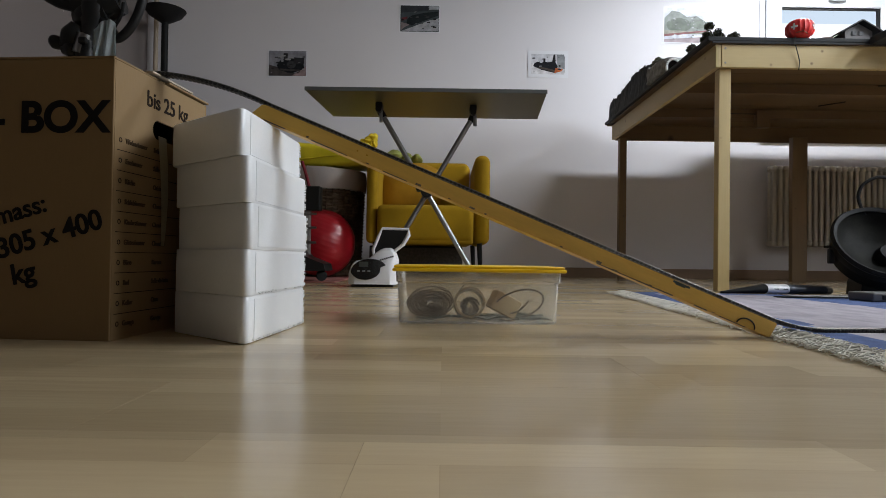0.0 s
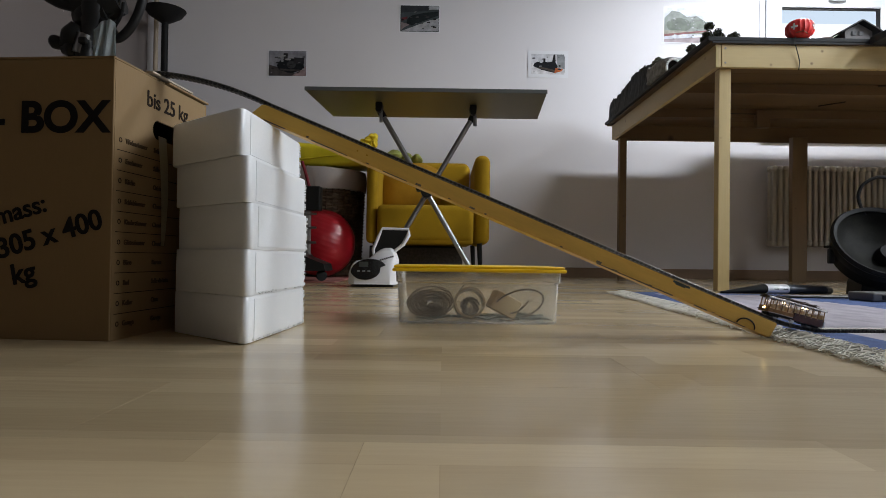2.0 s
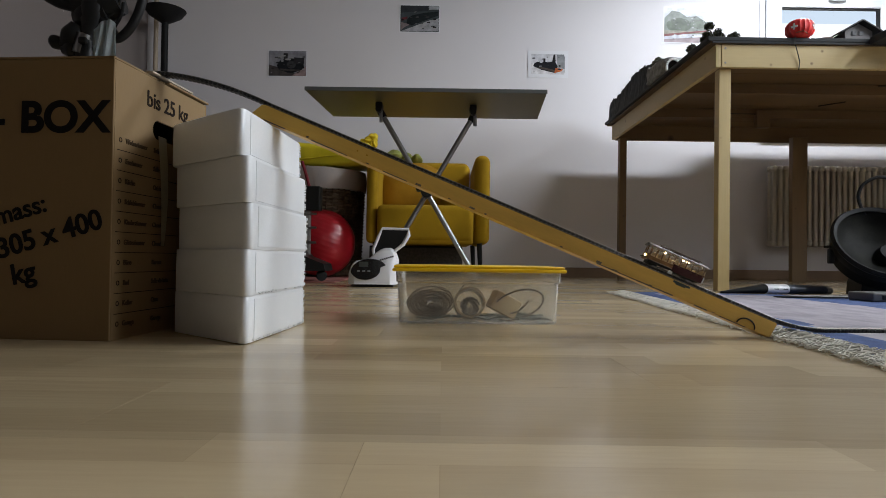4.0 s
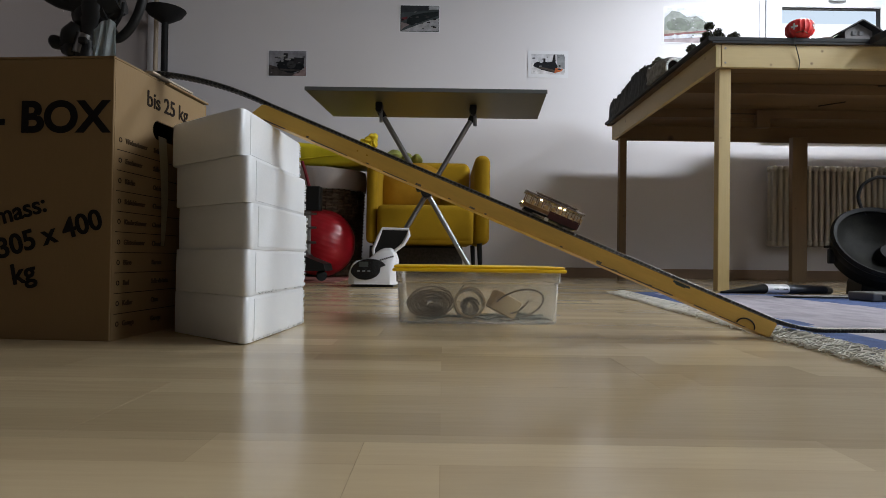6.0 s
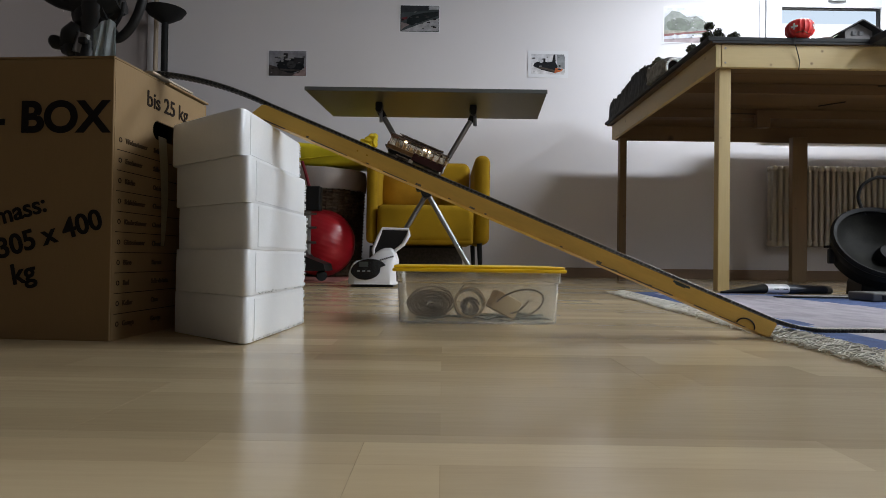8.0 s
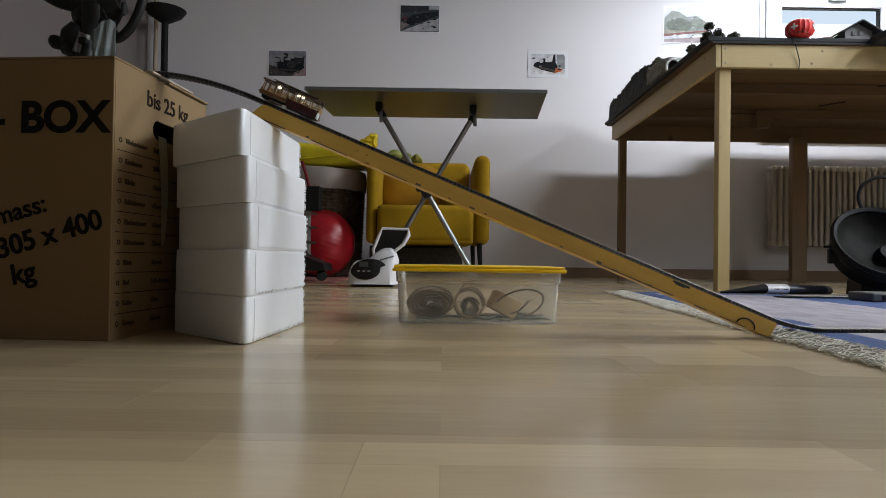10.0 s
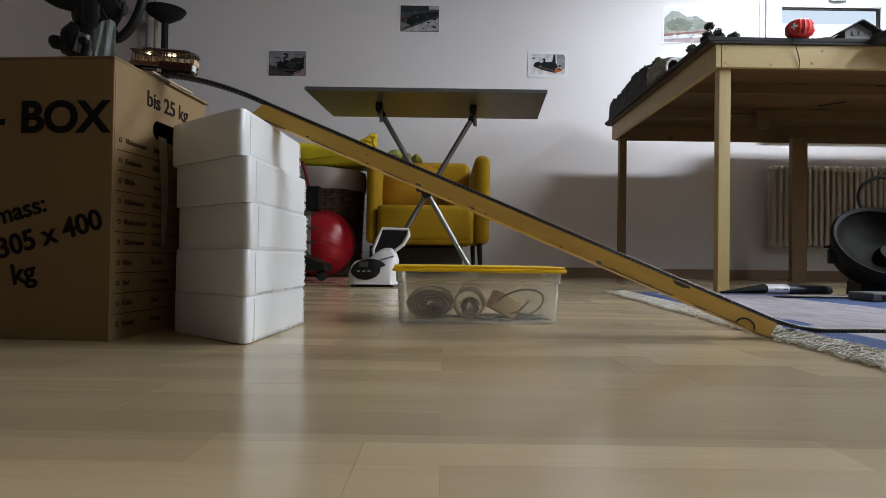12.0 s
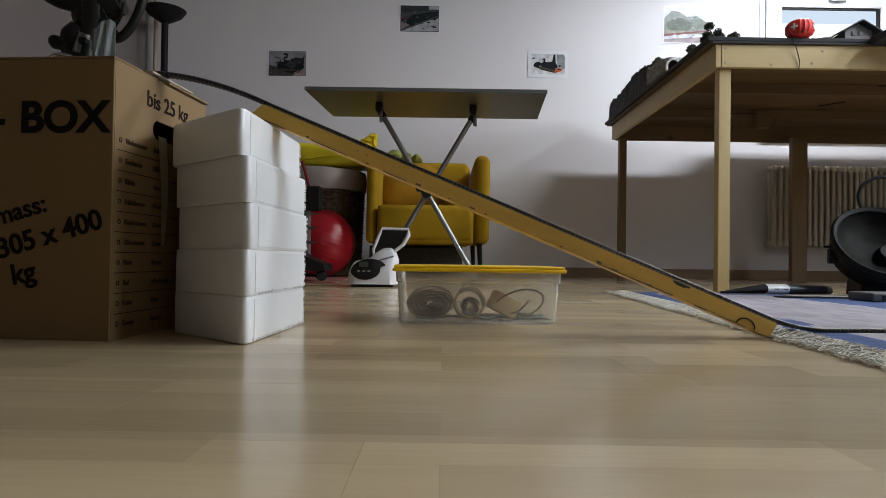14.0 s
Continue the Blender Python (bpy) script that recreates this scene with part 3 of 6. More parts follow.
def track():
    t = thing("model_railway_track", (0, 0, 0), "black flexible model railway track with a toothed middle rail", "railway track")
    n = 330
    total = DIST[-1] - 0.002
    pts = [on_track(total * k / n) for k in range(n + 1)]
    slp = bmesh.new()
    bed = bmesh.new()
    for k in range(0, n):
        p, q = pts[k], pts[k + 1]
        d = (q - p).normalized()
        side = Vector((0, 0, 1)).cross(d).normalized()
        m = Matrix((d, side, d.cross(side))).transposed().to_4x4()
        m.translation = (p + q) / 2
        box(slp, (-0.0019, -0.0115, -0.0044), (0.0019, 0.0115, 0.0004), 0, 2, m)
        box(bed, (-0.0038, -0.0085, -0.0022), (0.0038, 0.0085, -0.0002), 0, 2, m)
    for sy, r, mt, nm in ((-0.006, 0.0008, M_RAIL, "rail"), (0.006, 0.0008, M_RAIL, "rail"), (0.0, 0.0008, M_TRACK, "rack_rail")):
        part(nm, rod([p + Vector((0, sy, 0.0016)) for p in pts], r, 6), mt, t, "toothed middle rail" if nm == "rack_rail" else "thin metal rail")
    tagged(part("track_bed", bed, M_TRACK, t), "black flexible track bed", kind="stuff")
    for sy in (-0.0105, 0.0105):
        part("sleeper_web", rod([p + Vector((0, sy * 0.9, -0.0013)) for p in pts], 0.0006, 5), M_TRACK, t)
    tagged(part("sleeper_ladder", slp, M_TRACK, t), "black plastic sleepers", kind="stuff")


CAR_L = 0.100


def railcar():
    """Front faces -x; origin under the middle, on the rail."""
    t = thing("model_railcar", (0, 0, 0), "dark red model rack railcar with glazed sides, climbing the track", "model railcar")
    red = mat("dark_red_lacquer", (0.045, 0.009, 0.011), 0.22, vary=0.2, scale=40, coat=0.4)
    brown = mat("gold_brown_lacquer", (0.26, 0.145, 0.065), 0.32, 0.55, vary=0.35, scale=90)
    roofm = mat("brown_grey_roof", (0.055, 0.034, 0.026), 0.28, vary=0.35, scale=40)
    chrome = mat("bright_trim", (0.55, 0.50, 0.44), 0.25, 1.0, vary=0.2, scale=60)
    cream = mat("warm_interior", (0.72, 0.54, 0.31), 0.30, 0.55, vary=0.35, scale=120)
    glass = clear("car_glass", (0.98, 0.93, 0.82), 0.06, 1.0, 1.5)
    lampm = glow("warm_headlamp", (1.0, 0.72, 0.22), 28.0)
    h = CAR_L / 2
    w = 0.0135
    sillz, beltz, topz = 0.0095, 0.0185, 0.0330
    part("underframe", bx((-h + 0.004, -w + 0.003, 0.0045), (h - 0.004, w - 0.003, sillz), 0.0008), M_BLACK, t)
    part("side_panel", bx((-h + 0.001, -w, sillz), (-0.004, w, beltz - 0.002), 0.0008), brown, t)
    part("side_panel", bx((-0.004, -w - 0.0006, sillz - 0.004), (h, w + 0.0006, beltz), 0.0008), red, t)
    part("floor_tray", bx((-h + 0.002, -w + 0.001, beltz - 0.003), (h - 0.002, w - 0.001, beltz - 0.001)), cream, t)
    part("trim_strip", box(bx((-h, -w - 0.0009, sillz - 0.0006), (-0.004, -w + 0.0003, sillz + 0.0006)), (-0.03, -w - 0.0012, sillz - 0.0062), (-0.008, -w + 0.001, sillz - 0.0045)), chrome, t)
    xs = [-h + 0.0015 + (CAR_L - 0.003) * k / 9 for k in range(10)]
    for sy in (-1, 1):
        for x in xs:
            part("window_post", bx((x - 0.0006, sy * w - 0.0007, beltz - 0.003), (x + 0.0006, sy * w + 0.0007, topz), 0.0002), brown, t)
        for x0, x1 in zip(xs, xs[1:]):
            part("window_pane", bx((x0 + 0.001, sy * w - 0.0003, beltz), (x1 - 0.001, sy * w + 0.0003, topz - 0.001)), glass, t).visible_shadow = False
    for sx in (-1, 1):
        part("end_wall", bx((sx * h - 0.0008, -w, sillz), (sx * h + 0.0008, w, beltz + 0.001), 0.0003), brown if sx < 0 else red, t)
        part("window_post", bx((sx * h - 0.0007, -0.0008, beltz), (sx * h + 0.0007, 0.0008, topz)), brown, t)
    rnd = random.Random(3)
    for k in range(8):
        x = -h + 0.012 + k * 0.0122
        b = bx((x, -w + 0.003, beltz - 0.001), (x + 0.0055, w - 0.003, beltz + rnd.uniform(0.005, 0.009)), 0.0008)
        part("seat", b, cream, t)
    rf = bmesh.new()
    n = 9
    prof = [(-w - 0.0014, topz)] + [(-w * math.cos(math.pi * k / n) * 1.06, topz + 0.0012 + 0.0034 * math.sin(math.pi * k / n)) for k in range(n + 1)] + [(w + 0.0014, topz)]
    prism(rf, prof, -h - 0.003, h + 0.003, Matrix(((0, 0, 1, 0), (1, 0, 0, 0), (0, 1, 0, 0), (0, 0, 0, 1))))
    roof = part("roof", rf, roofm, t, "", True)
    part("roof_walkway", bx((-h + 0.016, -0.009, topz + 0.004), (h - 0.014, 0.009, topz + 0.0062), 0.0006), roofm, roof)
    part("roof_rail", box(bx((-h + 0.012, -0.0115, topz + 0.0056), (h - 0.010, -0.0105, topz + 0.0068)), (-h + 0.012, 0.0105, topz + 0.0056), (h - 0.010, 0.0115, topz + 0.0068)), chrome, roof)
    for x in (-h + 0.02, -0.012, 0.016, h - 0.016):
        part("roof_vent", bx((x, -0.004, topz + 0.0062), (x + 0.006, 0.004, topz + 0.0085), 0.0006), M_BLACK, roof)
    for sy in (-0.25,):
        part("headlamp", lathe(bmesh.new(), [(0, 0.0014), (0.0018, 0.0011), (0.0021, 0), (0, 0)], 14, Matrix.Translation((-h - 0.0008, sy * 0.0085, 0.0155)) @ pose(0, 0, 0, 0, -90, 0)), lampm, t, "glowing yellow headlamp")
    bulb = glow("warm_white_bulb", (1.0, 0.82, 0.56), 5.0)
    for x in (-0.026, 0.008, 0.016):
        part("cabin_lamp", bx((x, -0.010, topz - 0.0042), (x + 0.005, -0.0075, topz - 0.0015), 0.0008), bulb, t, "small glowing cabin lamp")
    part("rear_plate", bx((h + 0.0006, -w - 0.0005, 0.0065), (h + 0.0024, 0.001, 0.0165), 0.0005), M_FRAME, t, "pale rear plate")
    part("gear_cover", bx((-0.0075, -w + 0.001, 0.0005), (-0.0005, -w + 0.005, 0.0062), 0.0008), M_FRAME, t, "small pale gear cover")
    part("lamp_bar", bx((-h - 0.004, -w, 0.0125), (-h, w, 0.0135), 0.0003), M_BLACK, t)
    part("buffer_bar", bx((h + 0.0002, 0.0015, 0.008), (h + 0.003, w, 0.012), 0.0004), chrome, t)
    for x in (-0.031, 0.031):
        for sy in (-1, 1):
            part("wheel", lathe(bmesh.new(), [(0, -0.001), (0.0045, -0.001), (0.0052, 0), (0.0045, 0.001), (0, 0.001)], 18, Matrix.Translation((x, sy * 0.006, 0.0046)) @ pose(0, 0, 0, 90, 0, 0)), M_STEEL, t, "", True)
        part("bogie_frame", bx((x - 0.012, -0.0085, 0.0035), (x + 0.012, 0.0085, 0.0075), 0.0008), M_BLACK, t)
    return t


# ---- on the floor ----
def storage_bin():
    t = thing("storage_box", (0.071, 1.196, 0), "clear plastic storage box with yellow lid, full of cables", "storage box", rz=2.0)
    b = bmesh.new()
    W0, W1, D0, D1, Hh, th = 0.1535, 0.1585, 0.099, 0.104, 0.104, 0.0016

    def ring(wx, dy, z, r=0.018):
        pts = []
        for cx, cy, a0 in ((wx - r, dy - r, 0), (-wx + r, dy - r, 90), (-wx + r, -dy + r, 180), (wx - r, -dy + r, 270)):
            for k in range(6):
                a = radians(a0 + 18 * k)
                pts.append(b.verts.new((cx + r * math.cos(a), cy + 0.104 + r * math.sin(a), z)))
        return pts
    rs = [ring(W0 - 0.004, D0 - 0.004, 0.0008), ring(W0, D0, 0.004), ring(W1 - 0.0015, D1 - 0.0015, 0.080), ring(W1 + 0.0015, D1 + 0.0015, 0.0815), ring(W1 + 0.003, D1 + 0.003, Hh),
          ring(W1 + 0.003 - th, D1 + 0.003 - th, Hh), ring(W1 + 0.0015 - th, D1 + 0.0015 - th, 0.0825), ring(W1 - 0.0015 - th, D1 - 0.0015 - th, 0.0795), ring(W0 - th, D0 - th, 0.006)]
    n = len(rs[0])
    for a, c in zip(rs, rs[1:]):
        for k in range(n):
            b.faces.new((a[k], a[(k + 1) % n], c[(k + 1) % n], c[k]))
    b.faces.new(rs[0][::-1])
    b.faces.new(rs[-1])
    tub = part("tub", b, M_BIN, t, "translucent tub", True)
    tub.visible_shadow = False
    l = bmesh.new()
    box(l, (-W1 - 0.009, -0.010, 0.1015), (W1 + 0.009, 0.218, 0.1085), 0.003)
    box(l, (-W1 - 0.006, -0.006, 0.1085), (W1 + 0.006, 0.214, 0.1135), 0.0024)
    part("lid", l, M_YELLOW, t, "yellow lid", True)
    # contents are things of their own
    ref = t.matrix_world

    def inside(name, bm, material, label, category, smooth=True):
        ob = part(name, bm, material, None, "", smooth)
        ob.matrix_world = ref.copy()
        return tagged(ob, label, category)
    rnd = random.Random(9)
    dark = mat("dark_cable", (0.055, 0.042, 0.034), 0.4, vary=0.4, scale=60)
    coil = bmesh.new()
    for k in range(44):
        g = rnd.uniform(0.12, 1.0)
        rx, rz = 0.054 * g * rnd.uniform(0.85, 1.0), 0.030 * g * rnd.uniform(0.8, 1.0)
        y, ph = rnd.uniform(0.035, 0.09), rnd.uniform(-0.3, 0.3)
        tube(coil, [(-0.093 + rx * math.cos(a + ph), y + 0.006 * math.sin(2 * a), 0.038 + 1.12 * rz * math.sin(a)) for a in [j * 2 * math.pi / 26 for j in range(27)]], 0.0010, 6)
    inside("cable_coil", coil, mat("brown_cable", (0.12, 0.085, 0.06), 0.35, vary=0.5, scale=90), "dark coiled cable lying in the clear box", "cable")
    roll = bmesh.new()
    lathe(roll, [(0.0265, -0.017), (0.031, -0.017), (0.031, 0.017), (0.0265, 0.017), (0.0265, -0.017)], 32, Matrix.Translation((-0.015, 0.055, 0.038)) @ pose(0, 0, 0, 78, 0, 0))
    inside("tape_roll", roll, mat("beige_tape", (0.42, 0.34, 0.22), 0.5), "beige roll of tape standing in the clear box", "tape roll")
    w = bmesh.new()
    for k in range(34):
        a0 = rnd.uniform(0, 6)
        tube(w, [(-0.015 + 0.019 * math.cos(a0 + u * 2.2) * (1 - 0.8 * u), 0.035 + 0.030 * u, 0.034 + 0.018 * math.sin(a0 + u * 2.4) * (1 - 0.6 * u)) for u in [j / 12 for j in range(13)]], 0.0011, 6)
    tube(w, [(-0.036, 0.04, 0.064), (-0.03, 0.036, 0.072), (-0.022, 0.036, 0.081), (-0.01, 0.036, 0.0845), (-0.004, 0.036, 0.0848)], 0.0011, 6)
    inside("wire_bundle", w, dark, "dark loose wires lying in the tape roll", "wires")
    spool = bx((-0.028, -0.02, -0.019), (0.028, 0.02, 0.019), 0.003, 2, Matrix.Translation((0.055, 0.06, 0.036)) @ pose(0, 0, 0, 0, 28, 10))
    inside("cardboard_block", spool, mat("tan_card", (0.46, 0.35, 0.20), 0.7), "tan cardboard spool lying tilted in the clear box", "spool")
    lp = bmesh.new()
    tube(lp, [(0.08 + 0.050 * math.cos(a), 0.030, 0.038 + 0.028 * math.sin(a) + 0.012 * math.cos(a)) for a in [2.6 - j * 5.0 / 30 for j in range(31)]], 0.0018, 6)
    tube(lp, [(0.065, 0.034, 0.020), (0.08, 0.034, 0.024), (0.093, 0.034, 0.035), (0.102, 0.034, 0.047)], 0.0018, 6)
    inside("cable_loop", lp, dark, "dark looped cable in the clear box", "cable")
    mess = bmesh.new()
    for k in range(14):
        x0, y0 = rnd.uniform(-0.12, 0.09), rnd.uniform(0.02, 0.16)
        tube(mess, [(x0 + 0.018 * j + rnd.uniform(-0.006, 0.006), y0 + rnd.uniform(-0.01, 0.01), 0.0085 + rnd.uniform(0, 0.005)) for j in range(4)], 0.0024, 6)
    inside("cable_heap", mess, mat("grey_green_cable", (0.10, 0.12, 0.11), 0.5, vary=0.3), "grey cables lying on the bottom of the box", "cable")


def white_device():
    t = thing("white_appliance", (-0.300, 2.72, 0), "white plastic appliance with black display and tall handle on the floor", "appliance")
    b = bmesh.new()
    # body: a wedge that rises towards one end, extruded across with a domed outline
    n = 20
    rings = []
    for j in range(9):
        v = j / 8
        yy = -0.085 + 0.17 * v
        k_ = math.sqrt(max(0.0, 1 - (2 * v - 1) ** 4))
        ring = []
        hw = 0.106 * (0.72 + 0.28 * k_)
        for i in range(n + 1):
            u = i / n
            x = -hw + 2 * hw * u
            top = 0.124 - 0.010 * math.sin(math.pi * min(1, u / 0.42)) ** 2 if u < 0.42 else 0.124 + 0.046 * math.sin(math.pi / 2 * min(1, (u - 0.42) / 0.36))
            if u > 0.86:
                top -= 0.05 * ((u - 0.86) / 0.14) ** 2
            if u < 0.22:
                top -= 0.062 * (1 - u / 0.22) ** 2.4
            ring.append((x, yy, 0.012 + (top - 0.012) * (0.55 + 0.45 * k_)))
        rings.append(ring)
    tops = [[b.verts.new(p) for p in r] for r in rings]
    bots = [[b.verts.new((p[0], p[1], 0.012)) for p in r] for r in rings]
    for a, c in zip(tops, tops[1:]):
        for i in range(n):
            b.faces.new((a[i], a[i + 1], c[i + 1], c[i]))
    for a, c in zip(bots, bots[1:]):
        for i in range(n):
            b.faces.new((a[i], c[i], c[i + 1], a[i + 1]))
    for i in range(n):
        b.faces.new((tops[0][i], bots[0][i], bots[0][i + 1], tops[0][i + 1]))
        b.faces.new((tops[-1][i], tops[-1][i + 1], bots[-1][i + 1], bots[-1][i]))
    for j in range(8):
        b.faces.new((tops[j][0], tops[j + 1][0], bots[j + 1][0], bots[j][0]))
        b.faces.new((tops[j][n], bots[j][n], bots[j + 1][n], tops[j + 1][n]))
    bmesh.ops.bevel(b, geom=[e for e in b.edges if e.calc_face_angle(0) > 0.9], offset=0.006, segments=3, affect="EDGES")
    part("body", b, M_WHITEPL, t, "", True)
    part("foot_ring", bx((-0.090, -0.075, 0.0), (0.090, 0.075, 0.0118), 0.004), M_BLACK, t)
    # black face
    f = bmesh.new()
    out = []
    for i in range(36):
        a = 2 * math.pi * i / 36
        x, z = math.cos(a), math.sin(a)
        out.append((-0.026 + 0.063 * x + (0.022 * x if x > 0 and z > 0 else 0), 0.075 + 0.044 * z + 0.010 * x * (1 if z > -0.2 else 0.3)))
    prism(f, out, 0.0, 0.004, Matrix.Translation((0, -0.0905, 0)) @ Matrix(((1, 0, 0, 0), (0, 0, 1, 0), (0, 1, 0, 0), (0, 0, 0, 1))))
    face = part("front_panel", f, mat("black_gloss", (0.01, 0.01, 0.011), 0.12, vary=0.05), t, "glossy black front")
    part("display", bx((-0.055, -0.0915, 0.086), (-0.015, -0.0906, 0.108), 0.0003), mat("grey_lcd", (0.06, 0.065, 0.06), 0.2), face)
    for k in range(3):
        part("button", bx((-0.062 + 0.022 * k, -0.0915, 0.066), (-0.050 + 0.022 * k, -0.0906, 0.071), 0.0003), mat("grey_key", (0.25, 0.25, 0.25), 0.4), face)
    for k in range(7):
        part("print_bar", bx((0.034 + 0.0085 * k, -0.0905, 0.113 + 0.0025 * k), (0.040 + 0.0085 * k, -0.0868, 0.120 + 0.0025 * k)), M_INK, t)
    part("grip", rod([(0.005, -0.03, 0.125), (-0.002, -0.03, 0.16), (0.02, -0.03, 0.215), (0.036, -0.03, 0.252), (0.15, -0.03, 0.250), (0.150, -0.03, 0.225), (0.128, -0.03, 0.185), (0.088, -0.03, 0.152)],
                     [0.006, 0.0075, 0.0075, 0.006, 0.006, 0.010, 0.009, 0.007], 10), M_WHITEPL, t, "tall bent handle", True)
    part("smoked_cover", prism(bmesh.new(), [(0.008, 0.130), (0.001, 0.160), (0.022, 0.215), (0.037, 0.250), (0.148, 0.248), (0.146, 0.225), (0.126, 0.185), (0.086, 0.152)], -0.002, 0.002, Matrix.Translation((0, -0.03, 0)) @ Matrix(((1, 0, 0, 0), (0, 0, 1, 0), (0, 1, 0, 0), (0, 0, 0, 1)))), M_BLACK, t, "dark smoked cover inside the handle")


def rug():
    x0, x1, y0, y1 = 0.588, 2.3, 0.30, 2.38
    t = thing("rug", (0.545, y0, 0), "blue and pale lilac woven rug with cream fringe", "rug", rz=-3.9)
    L, W = y1 - y0, x1 - x0
    th = 0.010
    # border runs across the near and far ends too
    b = bmesh.new()
    mats = [M_RUGBLUE, M_RUGPALE]
    nx, ny = 110, 130
    vs = [[None] * (ny + 1) for _ in range(nx + 1)]
    for i in range(nx + 1):
        for j in range(ny + 1):
            x, y = W * i / nx, L * j / ny
            edge = min(x, W - x, y, L - y)
            z = th * min(1, 0.25 + edge / 0.012) + 0.0022 * noise.noise((x * 5, y * 5, 0)) * min(1, edge / 0.05)
            vs[i][j] = b.verts.new((x + 0.010 * noise.noise((y * 3.1, 0, 4)), y + 0.01 * noise.noise((x * 3, 1, 0)), z))
    for i in range(nx):
        for j in range(ny):
            f = b.faces.new((vs[i][j], vs[i + 1][j], vs[i + 1][j + 1], vs[i][j + 1]))
            x, y = W * (i + 0.5) / nx, L * (j + 0.5) / ny
            wob = 0.012 * noise.noise((x * 9, y * 9, 2))
            k = 0
            inner = min(x, L - y) + wob
            if 0.10 < inner and y + wob < L - 0.10:
                k = 1
            if x + 0.10 * (y - 0.7) + wob > 0.60:
                k = 0
            if x + wob > 1.45:
                k = 1
            f.material_index = k
    edge_loop = [e for e in b.edges if e.is_boundary]
    got = bmesh.ops.extrude_edge_only(b, edges=edge_loop)
    for v in [g for g in got["geom"] if isinstance(g, bmesh.types.BMVert)]:
        v.co.z = 0.0006
    part("woven_field", b, mats, t, "", True)
    rnd = random.Random(5)
    fr = bmesh.new()
    y = -0.01
    while y < L + 0.01:
        ln = rnd.uniform(0.026, 0.058)
        sway = rnd.uniform(-0.04, 0.04)
        f1, f2, f3 = rnd.uniform(4, 11), rnd.uniform(0, 6), rnd.uniform(0.003, 0.009)
        pts = []
        for k in range(8):
            u = k / 7
            pts.append((0.004 - ln * u, y + sway * u * u + f3 * math.sin(u * f1 + f2), 0.007 * (1 - u) + 0.0016 + 0.007 * abs(math.sin(u * 5 + f2)) * (1 - 0.5 * u)))
        tube(fr, pts, [0.0011, 0.0013, 0.0012, 0.0011, 0.0010, 0.0010, 0.0009, 0.0006], 5)
        y += rnd.uniform(0.0016, 0.0042)
    for k in range(620):
        yy, xx, a, rr = rnd.uniform(0, L), rnd.uniform(-0.048, -0.012), rnd.uniform(0, 6.3), rnd.uniform(0.006, 0.014)
        tube(fr, [(xx + rr * math.cos(a + u * 4), yy + 0.02 * u + rr * math.sin(a + u * 4), 0.006 + 0.003 * math.sin(u * 9)) for u in [j / 8 for j in range(9)]], 0.0011, 5)
    tagged(part("fringe", fr, M_FRINGE, t, "", True), "tangled cream cotton fringe", kind="stuff")


moving_box()
polystyrene()
ramp()
track()
CAR = railcar()
storage_bin()
white_device()
rug()


